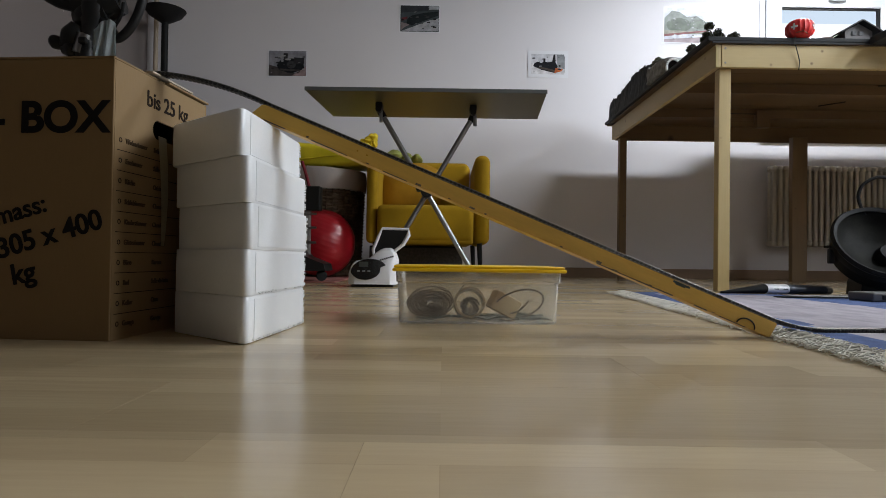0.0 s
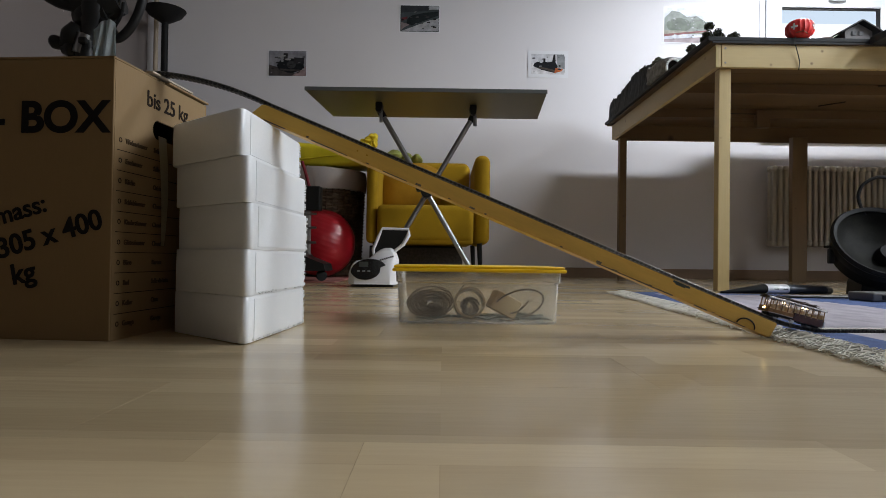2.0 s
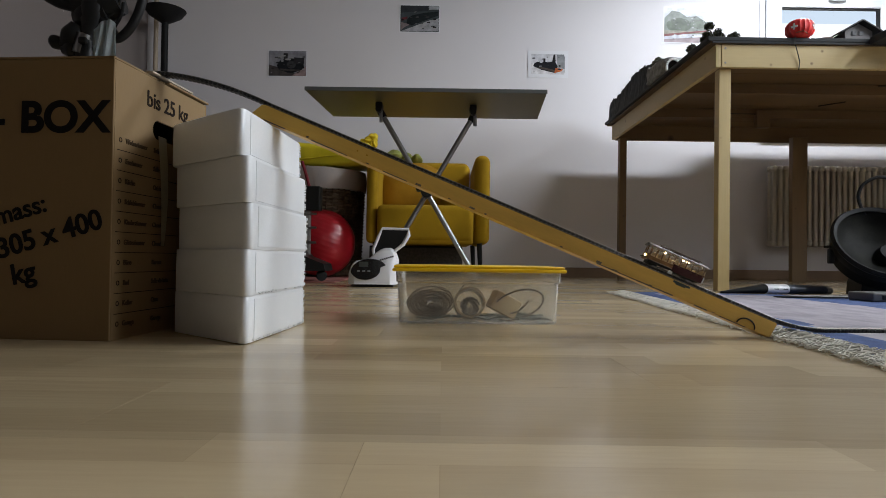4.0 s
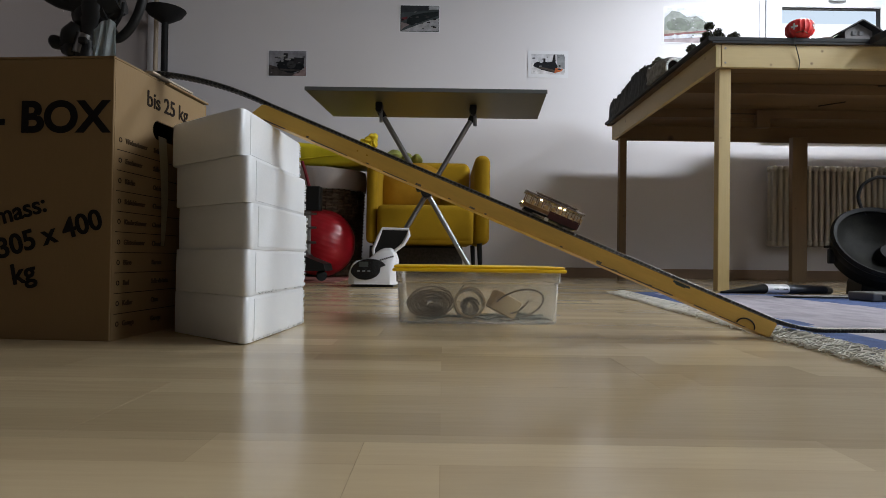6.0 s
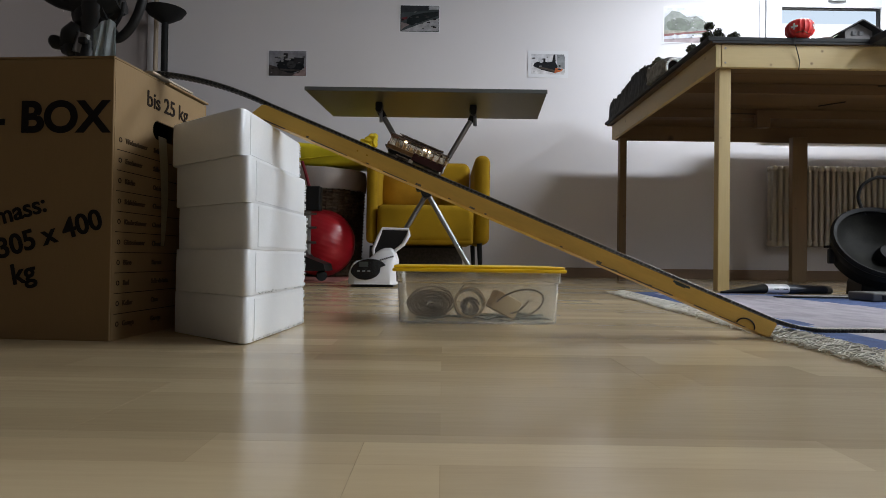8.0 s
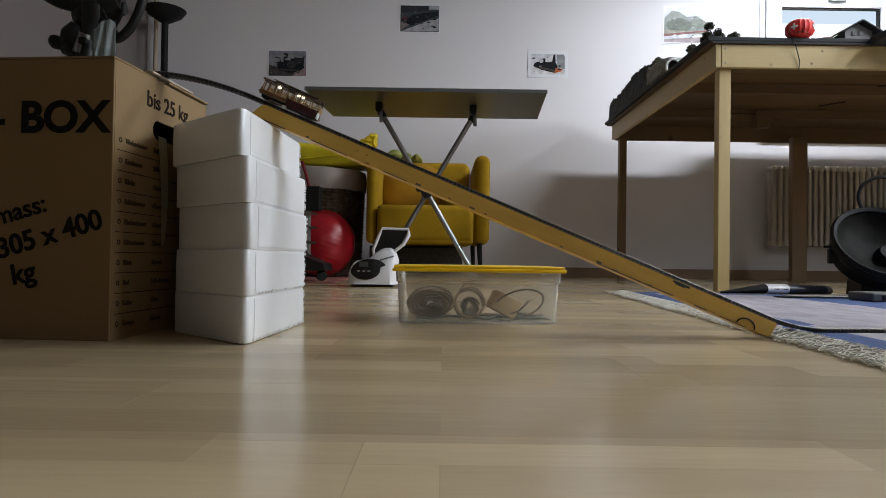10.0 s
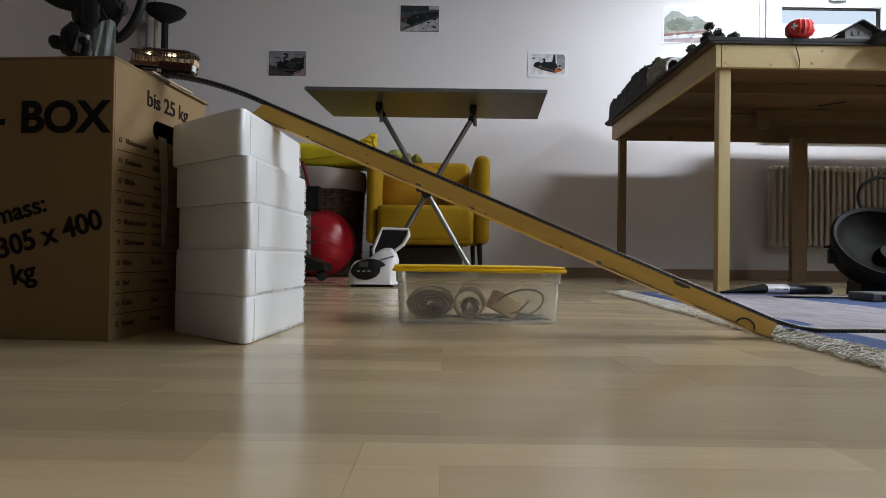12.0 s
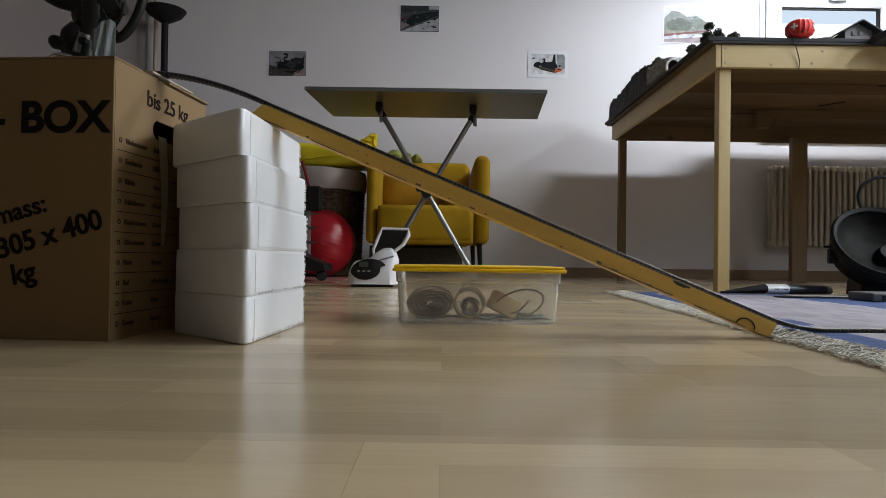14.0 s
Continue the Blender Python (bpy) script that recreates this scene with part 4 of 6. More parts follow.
# ---- the tables ----
def layout_table():
    t = thing("layout_table", (1.185, 2.68, 0), "large home-built pine table carrying a model railway layout", "table")
    W, Dp = 2.45, 1.60
    z0, z1 = 0.964, 1.063
    part("front_apron", bx((0.0, -0.024, z0), (W, 0.0, z1), 0.002), M_PINE, t)
    part("rear_apron", bx((0.0, Dp, z0 - 0.004), (W, Dp + 0.024, z1), 0.002), M_SHADEDBOARD, t)
    part("side_apron", bx((-0.024, -0.022, z0), (-0.0005, Dp + 0.02, z1), 0.002), M_PINEY, t)
    part("side_apron", bx((W - 0.026, 0.0005, z0), (W, Dp - 0.0005, z1), 0.002), M_PINEY, t)
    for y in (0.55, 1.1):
        part("cross_beam", bx((0.027, y, z0 + 0.045), (W - 0.027, y + 0.06, z1 - 0.001), 0.002), M_SHADEDBOARD, t)
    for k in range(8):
        part("top_board", bx((-0.05, -0.030 + k * 0.210, z1 + 0.0005), (W, -0.030 + k * 0.210 + 0.2085, z1 + 0.0095), 0.001), M_SHADEDBOARD, t)
    part("deck_cover", bx((-0.065, -0.038, z1 + 0.010), (W, 1.66, z1 + 0.0285), 0.004), M_FELT, t, "dark grey layout deck")
    part("deck_fascia", bx((-0.045, -0.037, z1 + 0.0008), (W, -0.0305, z1 + 0.0098), 0.001), M_FELT, t)
    part("deck_wing", bx((0.625, -0.20, z1 + 0.002), (1.5, -0.039, z1 + 0.033), 0.004), M_FELT, t, "dark overhanging deck piece")
    # skirt out of view, added to cast the slanting shadow on the apron
    part("shadow_cast_skirt", bx((0.83, -0.20, z1 - 0.10), (1.5, -0.185, z1 + 0.0015), 0.002), M_FELT, t)

    def leg(x, y, w, d):
        part("leg", bx((x, y, 0.0), (x + w, y + d, z0), 0.003), M_PINEZ if y < 1 else M_SHADEDPINE, t, "pale pine leg" if y < 1 else "pine leg darkened for the shade at the rear")
    leg(0.0, 0.0005, 0.052, 0.045)
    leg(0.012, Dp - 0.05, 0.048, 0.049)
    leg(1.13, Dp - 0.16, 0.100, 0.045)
    leg(W - 0.09, 0.0005, 0.064, 0.045)
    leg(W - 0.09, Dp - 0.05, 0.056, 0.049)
    part("hanging_block", bx((0.70, 1.061, z0 - 0.02), (0.78, 1.098, z1 - 0.02), 0.002), M_SHADEDBOARD, t)
    for k in range(2):
        part("screw_head", lathe(bmesh.new(), [(0, 0.0012), (0.004, 0.001), (0.0045, 0), (0, 0)], 12, Matrix.Translation((0.016, -0.0242, z0 + 0.02 + 0.062 * k)) @ pose(0, 0, 0, 90, 0, 0)), M_STEEL, t)
    for a, c in (((0.9, 0.3, 0.985), (1.45, 0.28, 0.99)), ((0.45, 0.9, 0.985), (0.62, 0.92, 0.99)), ((0.85, 0.7, 0.985), (0.95, 0.62, 0.99))):
        part("slat_underneath", rod([a, c], 0.003, 6), M_MATTBLACK, t)
    part("hanging_cable", rod([(0.315, -0.03, 1.096), (0.302, -0.045, 1.090), (0.306, -0.042, 1.06), (0.322, -0.034, 1.02), (0.332, -0.03, 0.99), (0.328, -0.029, 0.955)], 0.0022, 6), M_BLACK, t)


TOP = 1.092


def layout_things():
    # rock ridge along the far side of the deck
    r = bmesh.new()
    n, k_ = 110, 10
    rows = []
    for i in range(n + 1):
        u = i / n
        y = 4.27 - 0.85 * u
        hgt = 0.118 + 0.040 * math.sin(math.pi * min(1, max(0, (u - 0.25) / 0.9))) ** 2
        hgt += 0.012 * noise.noise((u * 9, 0, 0)) + 0.014 * noise.noise((u * 27, 3, 0)) + 0.009 * noise.noise((u * 70, 5, 0))
        row = []
        for j in range(k_ + 1):
            v = j / k_
            x = 1.128 + 0.010 * noise.noise((u * 12, v * 5, 1)) + 0.008 * noise.noise((u * 40, v * 11, 2)) + 0.60 * max(0, v - 0.5) + 0.02 * v
            z = hgt * min(1, v * 2) - hgt * 1.98 * max(0, v - 0.55)
            row.append(r.verts.new((x, y, TOP + max(0.0002, z))))
        rows.append(row)
    for a, c in zip(rows, rows[1:]):
        for j in range(k_):
            r.faces.new((a[j], a[j + 1], c[j + 1], c[j]))
    r.faces.new(rows[0])
    r.faces.new(rows[-1][::-1])
    ob = part("model_mountain", r, M_ROCK, None, "", True)
    tagged(ob, "dark model mountain ridge standing on the layout table", "model mountain")
    # raised terrain along the deck's rear, unseen, inferred from the stepped wall shadow
    r = bmesh.new()
    rows = []
    for i in range(61):
        u = i / 60
        x = 1.78 + 1.82 * u
        hgt = 0.180 * min(1.0, (u * 1.80 / 0.22)) ** 0.7 + 0.006 * noise.noise((u * 14, 7, 0))
        rows.append([r.verts.new((x, 4.04 + 0.285 * v, TOP + 0.0004 + max(0.0, hgt) * (math.sin(0.5 * math.pi * v / 0.9) if v < 0.95 else 0.0))) for v in [k / 10 for k in range(11)]])
    for a, c in zip(rows, rows[1:]):
        for j in range(10):
            r.faces.new((a[j], a[j + 1], c[j + 1], c[j]))
    r.faces.new(rows[-1])
    tagged(part("model_hill", r, M_ROCK, None, "", True), "dark raised model terrain along the rear of the deck", "model terrain")
    # tunnel portal with pale stones
    t = thing("tunnel_portal", (1.15, 3.13, TOP), "grey model tunnel portal with white arch", "model tunnel")
    b = bmesh.new()
    for i in range(11):
        a = math.pi * i / 10
        box(b, (-0.0055, -0.006, -0.0046), (0.0055, 0.008, 0.0046), 0.001, 2, Matrix.Translation((0.033 * math.cos(a), -0.006, 0.020 + 0.036 * math.sin(a))) @ pose(0, 0, 0, 0, -math.degrees(a), 0))
    for sx in (-1, 1):
        box(b, (sx * 0.033 - 0.005, -0.012, 0.0), (sx * 0.033 + 0.005, 0.002, 0.017), 0.001)
    part("arch", b, M_PLASTER, t, "white arch stones")
    # near-black plate paints the darkness of the tunnel's inside
    part("tunnel_mouth", prism(bmesh.new(), [(0.028 * math.cos(math.pi * k / 12), 0.020 + 0.031 * math.sin(math.pi * k / 12)) for k in range(13)] + [(-0.028, 0.0), (0.028, 0.0)], 0, 0.004, Matrix.Translation((0, -0.004, 0)) @ Matrix(((1, 0, 0, 0), (0, 0, 1, 0), (0, 1, 0, 0), (0, 0, 0, 1)))), M_HOLESHADE, t, "black plate as the shade inside the tunnel")
    s = bx((-0.042, 0.001, 0.0), (0.16, 0.29, 0.088), 0.012, 2)
    bmesh.ops.subdivide_edges(s, edges=[e for e in s.edges if e.calc_length() > 0.04], cuts=9, use_grid_fill=True)
    drift(s, 0.010, 28)
    drift(s, 0.005, 80, 3.0)
    for v in s.verts:
        v.co.z = max(0.0, v.co.z * (0.80 + 1.1 * max(0.0, v.co.y)))
    part("stonework", s, M_STONE, t, "", True)
    g = bmesh.new()
    bmesh.ops.create_icosphere(g, subdivisions=4, radius=0.034)
    for v in g.verts:
        v.co = Vector((v.co.x - 0.004, v.co.y * 1.3 + 0.20, v.co.z * 0.9 + 0.096))
    part("moss_knoll", drift(g, 0.010, 60), mat("grey_green_moss", (0.10, 0.105, 0.075), 0.95, vary=0.4, scale=60, bump=0.7), t, "grey-green mossy knoll", True)
    # shrubs
    leaf = mat("dark_green_leaf", (0.040, 0.044, 0.020), 0.7, vary=0.35, scale=40)
    bark = mat("bark", (0.10, 0.085, 0.05), 0.8)
    shrubs = ((1.150, 2.72, ((0.000, 0.030, 0.016), (0.008, 0.072, 0.014), (-0.012, 0.012, 0.012)), 0.086),
              (1.200, 2.73, ((0.000, 0.046, 0.015), (0.014, 0.026, 0.014), (-0.014, 0.018, 0.012)), 0.05),
              (1.266, 2.72, ((0.006, 0.030, 0.013), (-0.012, 0.024, 0.012)), 0.03),
              (1.155, 2.91, ((0.000, 0.036, 0.017), (0.010, 0.016, 0.011)), 0.03))
    for seed, (px_, py_, clumps, tall) in enumerate(shrubs):
        rnd = random.Random(seed)
        t = thing("model_shrub", (px_, py_, TOP), "small dark green model tree with loose foliage on the deck", "model tree", "model trees on the deck")
        part("trunk", rod([(0, 0, 0), (0.001, 0, tall * 0.5), (-0.002, 0.002, tall)], [0.003, 0.002, 0.001], 6), bark, t)
        f = bmesh.new()
        for cx, cz, cr in clumps:
            cr *= 1.35
            for k in range(330):
                q = Vector((rnd.gauss(0, 1), rnd.gauss(0, 1), rnd.gauss(0, 1))).normalized() * cr * rnd.uniform(0.45, 1.12)
                p = Vector((cx + q.x, q.y, max(0.002, cz + q.z * 0.9)))
                e = Euler((rnd.uniform(0, 6), rnd.uniform(0, 6), rnd.uniform(0, 6))).to_matrix()
                w = rnd.uniform(0.0035, 0.0062)
                f.faces.new([f.verts.new(p + e @ Vector(o) * w) for o in ((-1, 0, 0), (0, -0.6, 0.2), (1, 0, 0), (0, 0.6, 0.2))])
        tagged(part("crown", f, leaf, t), "", kind="stuff")
    # red paper lantern with white cross
    t = thing("red_lantern", (1.522, 2.66, TOP), "small red ribbed paper lantern with white crosses", "lantern")
    b = bmesh.new()
    seg = 72
    prof = [(0.008, 0.0)] + [(0.058 * math.sin(math.pi * (0.1 + 0.8 * k / 14)), 0.040 - 0.040 * math.cos(math.pi * (k + 0.001) / 14)) for k in range(1, 14)] + [(0.008, 0.0805)]
    lathe(b, prof, seg)
    for v in b.verts:
        a = math.atan2(v.co.y, v.co.x)
        k = 1 - 0.055 * abs(math.sin(a * 9))
        v.co.x, v.co.y = v.co.x * k, v.co.y * k
    redm = mat("red_paper", (0.62, 0.02, 0.018), 0.55, vary=0.1, scale=30)
    part("shade", b, redm, t, "", True)
    for rz in (-52, 40):
        q = pose(0, 0, 0, 0, 0, rz)
        c = bmesh.new()
        box(c, (-0.004, -0.0585, 0.027), (0.004, -0.0505, 0.053), 0.001, 2, q)
        box(c, (-0.013, -0.0575, 0.036), (0.013, -0.0500, 0.044), 0.001, 2, q)
        part("white_cross", c, M_PLASTER, t, "white cross")
    part("cord", rod([(0.0, -0.06, 0.002), (-0.03, -0.08, 0.006), (-0.05, -0.062, 0.004)], 0.002, 6), mat("brown_cord", (0.10, 0.05, 0.03), 0.7), t)
    w = part("wooden_wedge", prism(bmesh.new(), [(-0.04, 0), (0.045, 0), (0.045, 0.012), (-0.04, 0.004)], 0, 0.04, Matrix.Translation((1.62, 2.66, TOP)) @ Matrix(((1, 0, 0, 0), (0, 0, 1, 0), (0, 1, 0, 0), (0, 0, 0, 1)))), mat("dark_brown_wood", (0.08, 0.045, 0.03), 0.6))
    tagged(w, "thin dark brown wooden wedge lying on the deck", "wedge")
    # model chalet
    t = thing("model_chalet", (1.80, 2.72, TOP), "dark model chalet with broad gabled roof", "model house")
    wallm = mat("grey_model_wall", (0.20, 0.19, 0.19), 0.8, vary=0.2)
    roofm = mat("dark_model_roof", (0.03, 0.03, 0.032), 0.75, vary=0.3)
    b = bmesh.new()
    prism(b, [(-0.045, 0), (0.075, 0), (0.075, 0.06), (0.015, 0.092), (-0.045, 0.06)], 0, 0.12, Matrix(((1, 0, 0, 0), (0, 0, 1, 0), (0, 1, 0, 0), (0, 0, 0, 1))))
    part("wall", b, wallm, t)
    for sx, a in ((-1, 27), (1, -27)):
        part("roof", bx((-0.0, -0.03, 0.0), (0.11, 0.15, 0.006), 0.001, 2, Matrix.Translation((0.015, 0, 0.097)) @ (pose(0, 0, 0, 0, 30, 0) if sx > 0 else pose(0, 0, 0, 0, 150, 0) @ pose(0, 0, -0.006))), roofm, t)
    for x in (-0.012, 0.018):
        win = part("window", bx((x, -0.002, 0.04), (x + 0.016, 0.004, 0.058), 0.0006), mat("dark_model_window", (0.02, 0.02, 0.025), 0.3), t)
        part("shutter", bx((x - 0.006, -0.0025, 0.04), (x - 0.001, 0.002, 0.058)), roofm, win)
    hill = part("dark_embankment", drift(bx((2.02, 2.62, TOP), (2.5, 3.1, TOP + 0.055), 0.02), 0.008, 14), M_FELT)
    tagged(hill, "dark grey raised slab on the layout deck", "model terrain")
    for v in hill.data.vertices:
        v.co.z = max(TOP + 0.0003, v.co.z)


def folding_table():
    t = thing("folding_table", (-0.085, 2.8, 0), "olive folding table on crossed steel tube legs", "table")
    z = 0.878
    b = bx((-0.549, 0, z), (0.545, 0.52, z + 0.014), 0.002)
    for v in b.verts:
        v.co.x += 0.07 * v.co.y
    part("tabletop", b, M_GREENTOP, t, "olive underside")
    part("edge_band", bx((-0.551, -0.004, z - 0.001), (0.547, -0.0004, z + 0.016), 0.001), M_GREYEDGE, t, "grey edge")
    b = bx((-0.549, 0, z + 0.0145), (0.545, 0.52, z + 0.018), 0.001)
    for v in b.verts:
        v.co.x += 0.07 * v.co.y
    part("table_surface", b, M_GREYEDGE, t)
    y = 0.22
    P, A, Bq = Vector((0.003, y, 0.445)), Vector((-0.229, y, z - 0.04)), Vector((0.228, y, z - 0.045))
    for q, off in ((A, 0.0), (Bq, 0.035)):
        d = (P - q).normalized()
        low = P + d * ((P.z - 0.012) / -d.z)
        o = Vector((0, off, 0))
        part("leg", rod([q + o, P + o, low + o], 0.0125, 14), M_STEEL, t, "steel tube leg", True)
        part("foot", rod([low + o + Vector((0, -0.16, 0)), low + o + Vector((0, 0.20, 0))], 0.0120, 12), M_BLACK, t, "", True)
        s = part("sleeve", rod([q + o + d * 0.0, q + o + d * 0.034], 0.0165, 14), M_MATTBLACK, t, "black sleeve", True)
        hinge = bmesh.new()
        box(hinge, (q.x - 0.022, y + off - 0.04, z - 0.03), (q.x + 0.012, y + off + 0.03, z - 0.0005), 0.006)
        tube(hinge, [(q.x - 0.005, y + off - 0.05, z - 0.038), (q.x - 0.005, y + off + 0.04, z - 0.038)], 0.015, 14)
        part("hinge", hinge, M_BLACK, t, "black hinge block", True)
        part("bolt_sleeve", rod([q + o + Vector((0.004, -0.012, 0.0)), q + o + Vector((0.006, -0.014, -0.055))], 0.009, 10), M_STEEL, t)
    part("pivot", lathe(bmesh.new(), [(0, -0.05), (0.024, -0.05), (0.028, -0.03), (0.028, 0.05), (0, 0.05)], 20, Matrix.Translation(P) @ pose(0, 0, 0, 90, 0, 0)), M_BLACK, t, "black pivot knob", True)
    part("pivot_wing", bx((-0.05, y - 0.03, 0.452), (0.045, y + 0.045, 0.470), 0.006), M_BLACK, t)


# ---- along the back wall ----
def soft_box(a, b, r, seg=5):
    return bx(a, b, r, seg)


def armchair():
    t = thing("armchair", (-0.09, 3.55, 0), "mustard yellow fabric armchair on slim black legs", "armchair")
    part("seat_frame", soft_box((-0.29, 0.01, 0.205), (0.262, 0.66, 0.26), 0.02), M_CHAIR, t, "", True)
    part("seat_cushion", soft_box((-0.292, -0.004, 0.222), (0.264, 0.56, 0.432), 0.035), M_CHAIR, t, "", True)
    b = soft_box((-0.29, 0.50, 0.30), (0.262, 0.69, 0.765), 0.05)
    bmesh.ops.transform(b, matrix=Matrix.Translation((0, 0.55, 0.3)) @ pose(0, 0, 0, -7, 0, 0) @ Matrix.Translation((0, -0.55, -0.3)), verts=b.verts)
    part("backrest", b, M_CHAIR, t, "", True)
    for x0, x1 in ((0.267, 0.358), (-0.358, -0.295)):
        part("armrest", soft_box((x0, 0.03, 0.208), (x1, 0.69, 0.728), 0.03 if x0 < 0 else 0.042, 6), M_CHAIR, t, "", True)
    for x, y in ((0.30, 0.05), (-0.30, 0.05), (0.287, 0.62), (-0.31, 0.62)):
        part("leg", rod([(x, y, 0.215), (x + 0.01 * (1 if x > 0 else -1), y, 0.0)], [0.016, 0.011], 12), M_MATTBLACK, t, "black tapered leg", True)
    c = bmesh.new()
    bmesh.ops.create_icosphere(c, subdivisions=4, radius=1.0)
    for v in c.verts:
        x, y, z = v.co
        v.co = Vector((math.copysign(abs(x) ** 0.6, x) * 0.20, y * 0.075, math.copysign(abs(z) ** 0.6, z) * 0.17))
    drift(c, 0.008, 8)
    cu = part("cushion", c, M_CUSHION, None, "", True)
    cu.matrix_world = pose(-0.21, 3.975, 0.565, -14, 4, 0)
    tagged(cu, "ochre cushion leaning in the yellow armchair", "cushion")


def fabric_basket():
    # assumed basket: a mesh shape, dark to stand in for the chair's shade
    t = thing("fabric_basket", (-0.15, 3.80, 0), "low dark grey mesh basket filling the shade under the armchair", "basket")
    mesh_m = mat("dark_grey_mesh", (0.085, 0.078, 0.072), 0.9, vary=0.35, scale=60, fine=220, bump=0.5, spec=0.1)
    b = bmesh.new()
    for a, c in (((-0.30, 0.0), (0.27, 0.012)), ((-0.30, 0.288), (0.27, 0.30)), ((-0.30, 0.0125), (-0.288, 0.2875)), ((0.258, 0.0125), (0.27, 0.2875))):
        box(b, (a[0], a[1], 0.006), (c[0], c[1], 0.190), 0.003)
    part("side_wall", b, mesh_m, t)
    part("base", bx((-0.287, 0.0125, 0.0), (0.257, 0.2875, 0.012), 0.003), mesh_m, t)
    part("rim", rod([(-0.295, 0.004, 0.193), (0.265, 0.004, 0.193), (0.265, 0.296, 0.193), (-0.295, 0.296, 0.193), (-0.295, 0.004, 0.193)], 0.006, 8), M_MATTBLACK, t, "black wire rim")


def wicker_basket():
    t = thing("wicker_basket", (-0.79, 3.95, 0), "brown wicker basket with pale cloth lining", "basket")
    wk = mat("brown_wicker", (0.12, 0.075, 0.042), 0.7, vary=0.35, scale=30, fine=90, bump=0.8)
    b = bmesh.new()
    lathe(b, [(0, 0.004), (0.24, 0.004), (0.255, 0.02), (0.275, 0.60), (0.262, 0.60), (0.245, 0.03), (0, 0.03)], 40)
    part("basket_core", b, wk, t, "", True)
    st = bmesh.new()
    for k in range(130):
        a = 2 * math.pi * k / 46
        tube(st, [(0.259 * math.cos(a), 0.259 * math.sin(a), 0.01), (0.279 * math.cos(a), 0.279 * math.sin(a), 0.54)], 0.006, 5)
    for k in range(26):
        z = 0.02 + 0.02 * k
        r = 0.260 + 0.02 * z / 0.54
        ring = [((r + 0.006 * math.cos(23 * q + (k % 2) * math.pi)) * math.cos(q), (r + 0.006 * math.cos(23 * q + (k % 2) * math.pi)) * math.sin(q), z) for q in [j * 2 * math.pi / 92 for j in range(93)]]
        tube(st, ring, 0.0062, 5)
    tagged(part("weave", st, wk, t), "", kind="stuff")
    l = bmesh.new()
    lathe(l, [(0.272, 0.53), (0.292, 0.535), (0.298, 0.60), (0.290, 0.658), (0.262, 0.662), (0.255, 0.55)], 40)
    part("lining", drift(l, 0.008, 10), mat("pale_cloth", (0.44, 0.39, 0.36), 0.9, vary=0.08, bump=0.3), t, "pale folded cloth rim", True)
    # yellow pack lying across the basket
    y = thing("yellow_bag", (-0.69, 3.86, 0.664), "bright yellow padded bag lying on the basket", "bag")
    yl = mat("yellow_nylon", (0.62, 0.50, 0.015), 0.45, vary=0.1, scale=12, bump=0.15)
    c = bx((-0.24, -0.16, 0.0), (0.24, 0.18, 0.16), 0.04, 4)
    bmesh.ops.subdivide_edges(c, edges=[e for e in c.edges if e.calc_length() > 0.1], cuts=4, use_grid_fill=True)
    drift(c, 0.014, 7)
    for v in c.verts:
        v.co.z = max(0.0, v.co.z * (1.0 - 0.9 * (v.co.x + 0.24)) + 0.06 * max(0, v.co.x + 0.05))
    part("body", c, yl, y, "", True)
    part("seam", rod([(-0.235 + 0.02 * k, -0.165 + 0.004 * math.sin(k), 0.062 + 0.0026 * k - 0.03) for k in range(23)], 0.004, 6), yl, y)
    part("flap", drift(bx((0.10, -0.12, 0.12), (0.24, 0.0, 0.16), 0.015, 3), 0.01, 12), yl, y, "", True)
    g = bmesh.new()
    for c_ in ((0, 0, 0.03, 0.055), (0.09, 0.02, 0.02, 0.045), (-0.06, 0.02, 0.015, 0.04), (0.16, 0.0, 0.01, 0.04)):
        s = bmesh.ops.create_icosphere(g, subdivisions=3, radius=c_[3])
        bmesh.ops.translate(g, verts=s["verts"], vec=c_[:3])
    drift(g, 0.02, 22)
    for v in g.verts:
        v.co.z = max(-0.02, v.co.z * 0.8)
    gp = part("green_cloth", g, mat("yellow_green_fleece", (0.27, 0.29, 0.07), 0.95, vary=0.2, scale=18, bump=0.6), None, "", True)
    gp.matrix_world = pose(-0.34, 4.16, 0.775)
    tagged(gp, "yellow-green fleece heap lying over the chair back", "fleece")
    cb = bmesh.new()
    for cx, cz, cr in ((0.0, 0.0, 0.026), (0.03, 0.012, 0.028), (-0.035, -0.012, 0.016), (0.035, -0.02, 0.018)):
        s = bmesh.ops.create_icosphere(cb, subdivisions=3, radius=cr)
        bmesh.ops.translate(cb, verts=s["verts"], vec=(cx, 0, cz))
    drift(cb, 0.016, 45)
    k = part("yellow_clip", cb, mat("yellow_foam", (0.70, 0.52, 0.02), 0.7), None, "", True)
    k.matrix_world = pose(-0.475, 3.90, 0.862)
    tagged(k, "bright yellow crumpled toy piece on the bag", "toy")


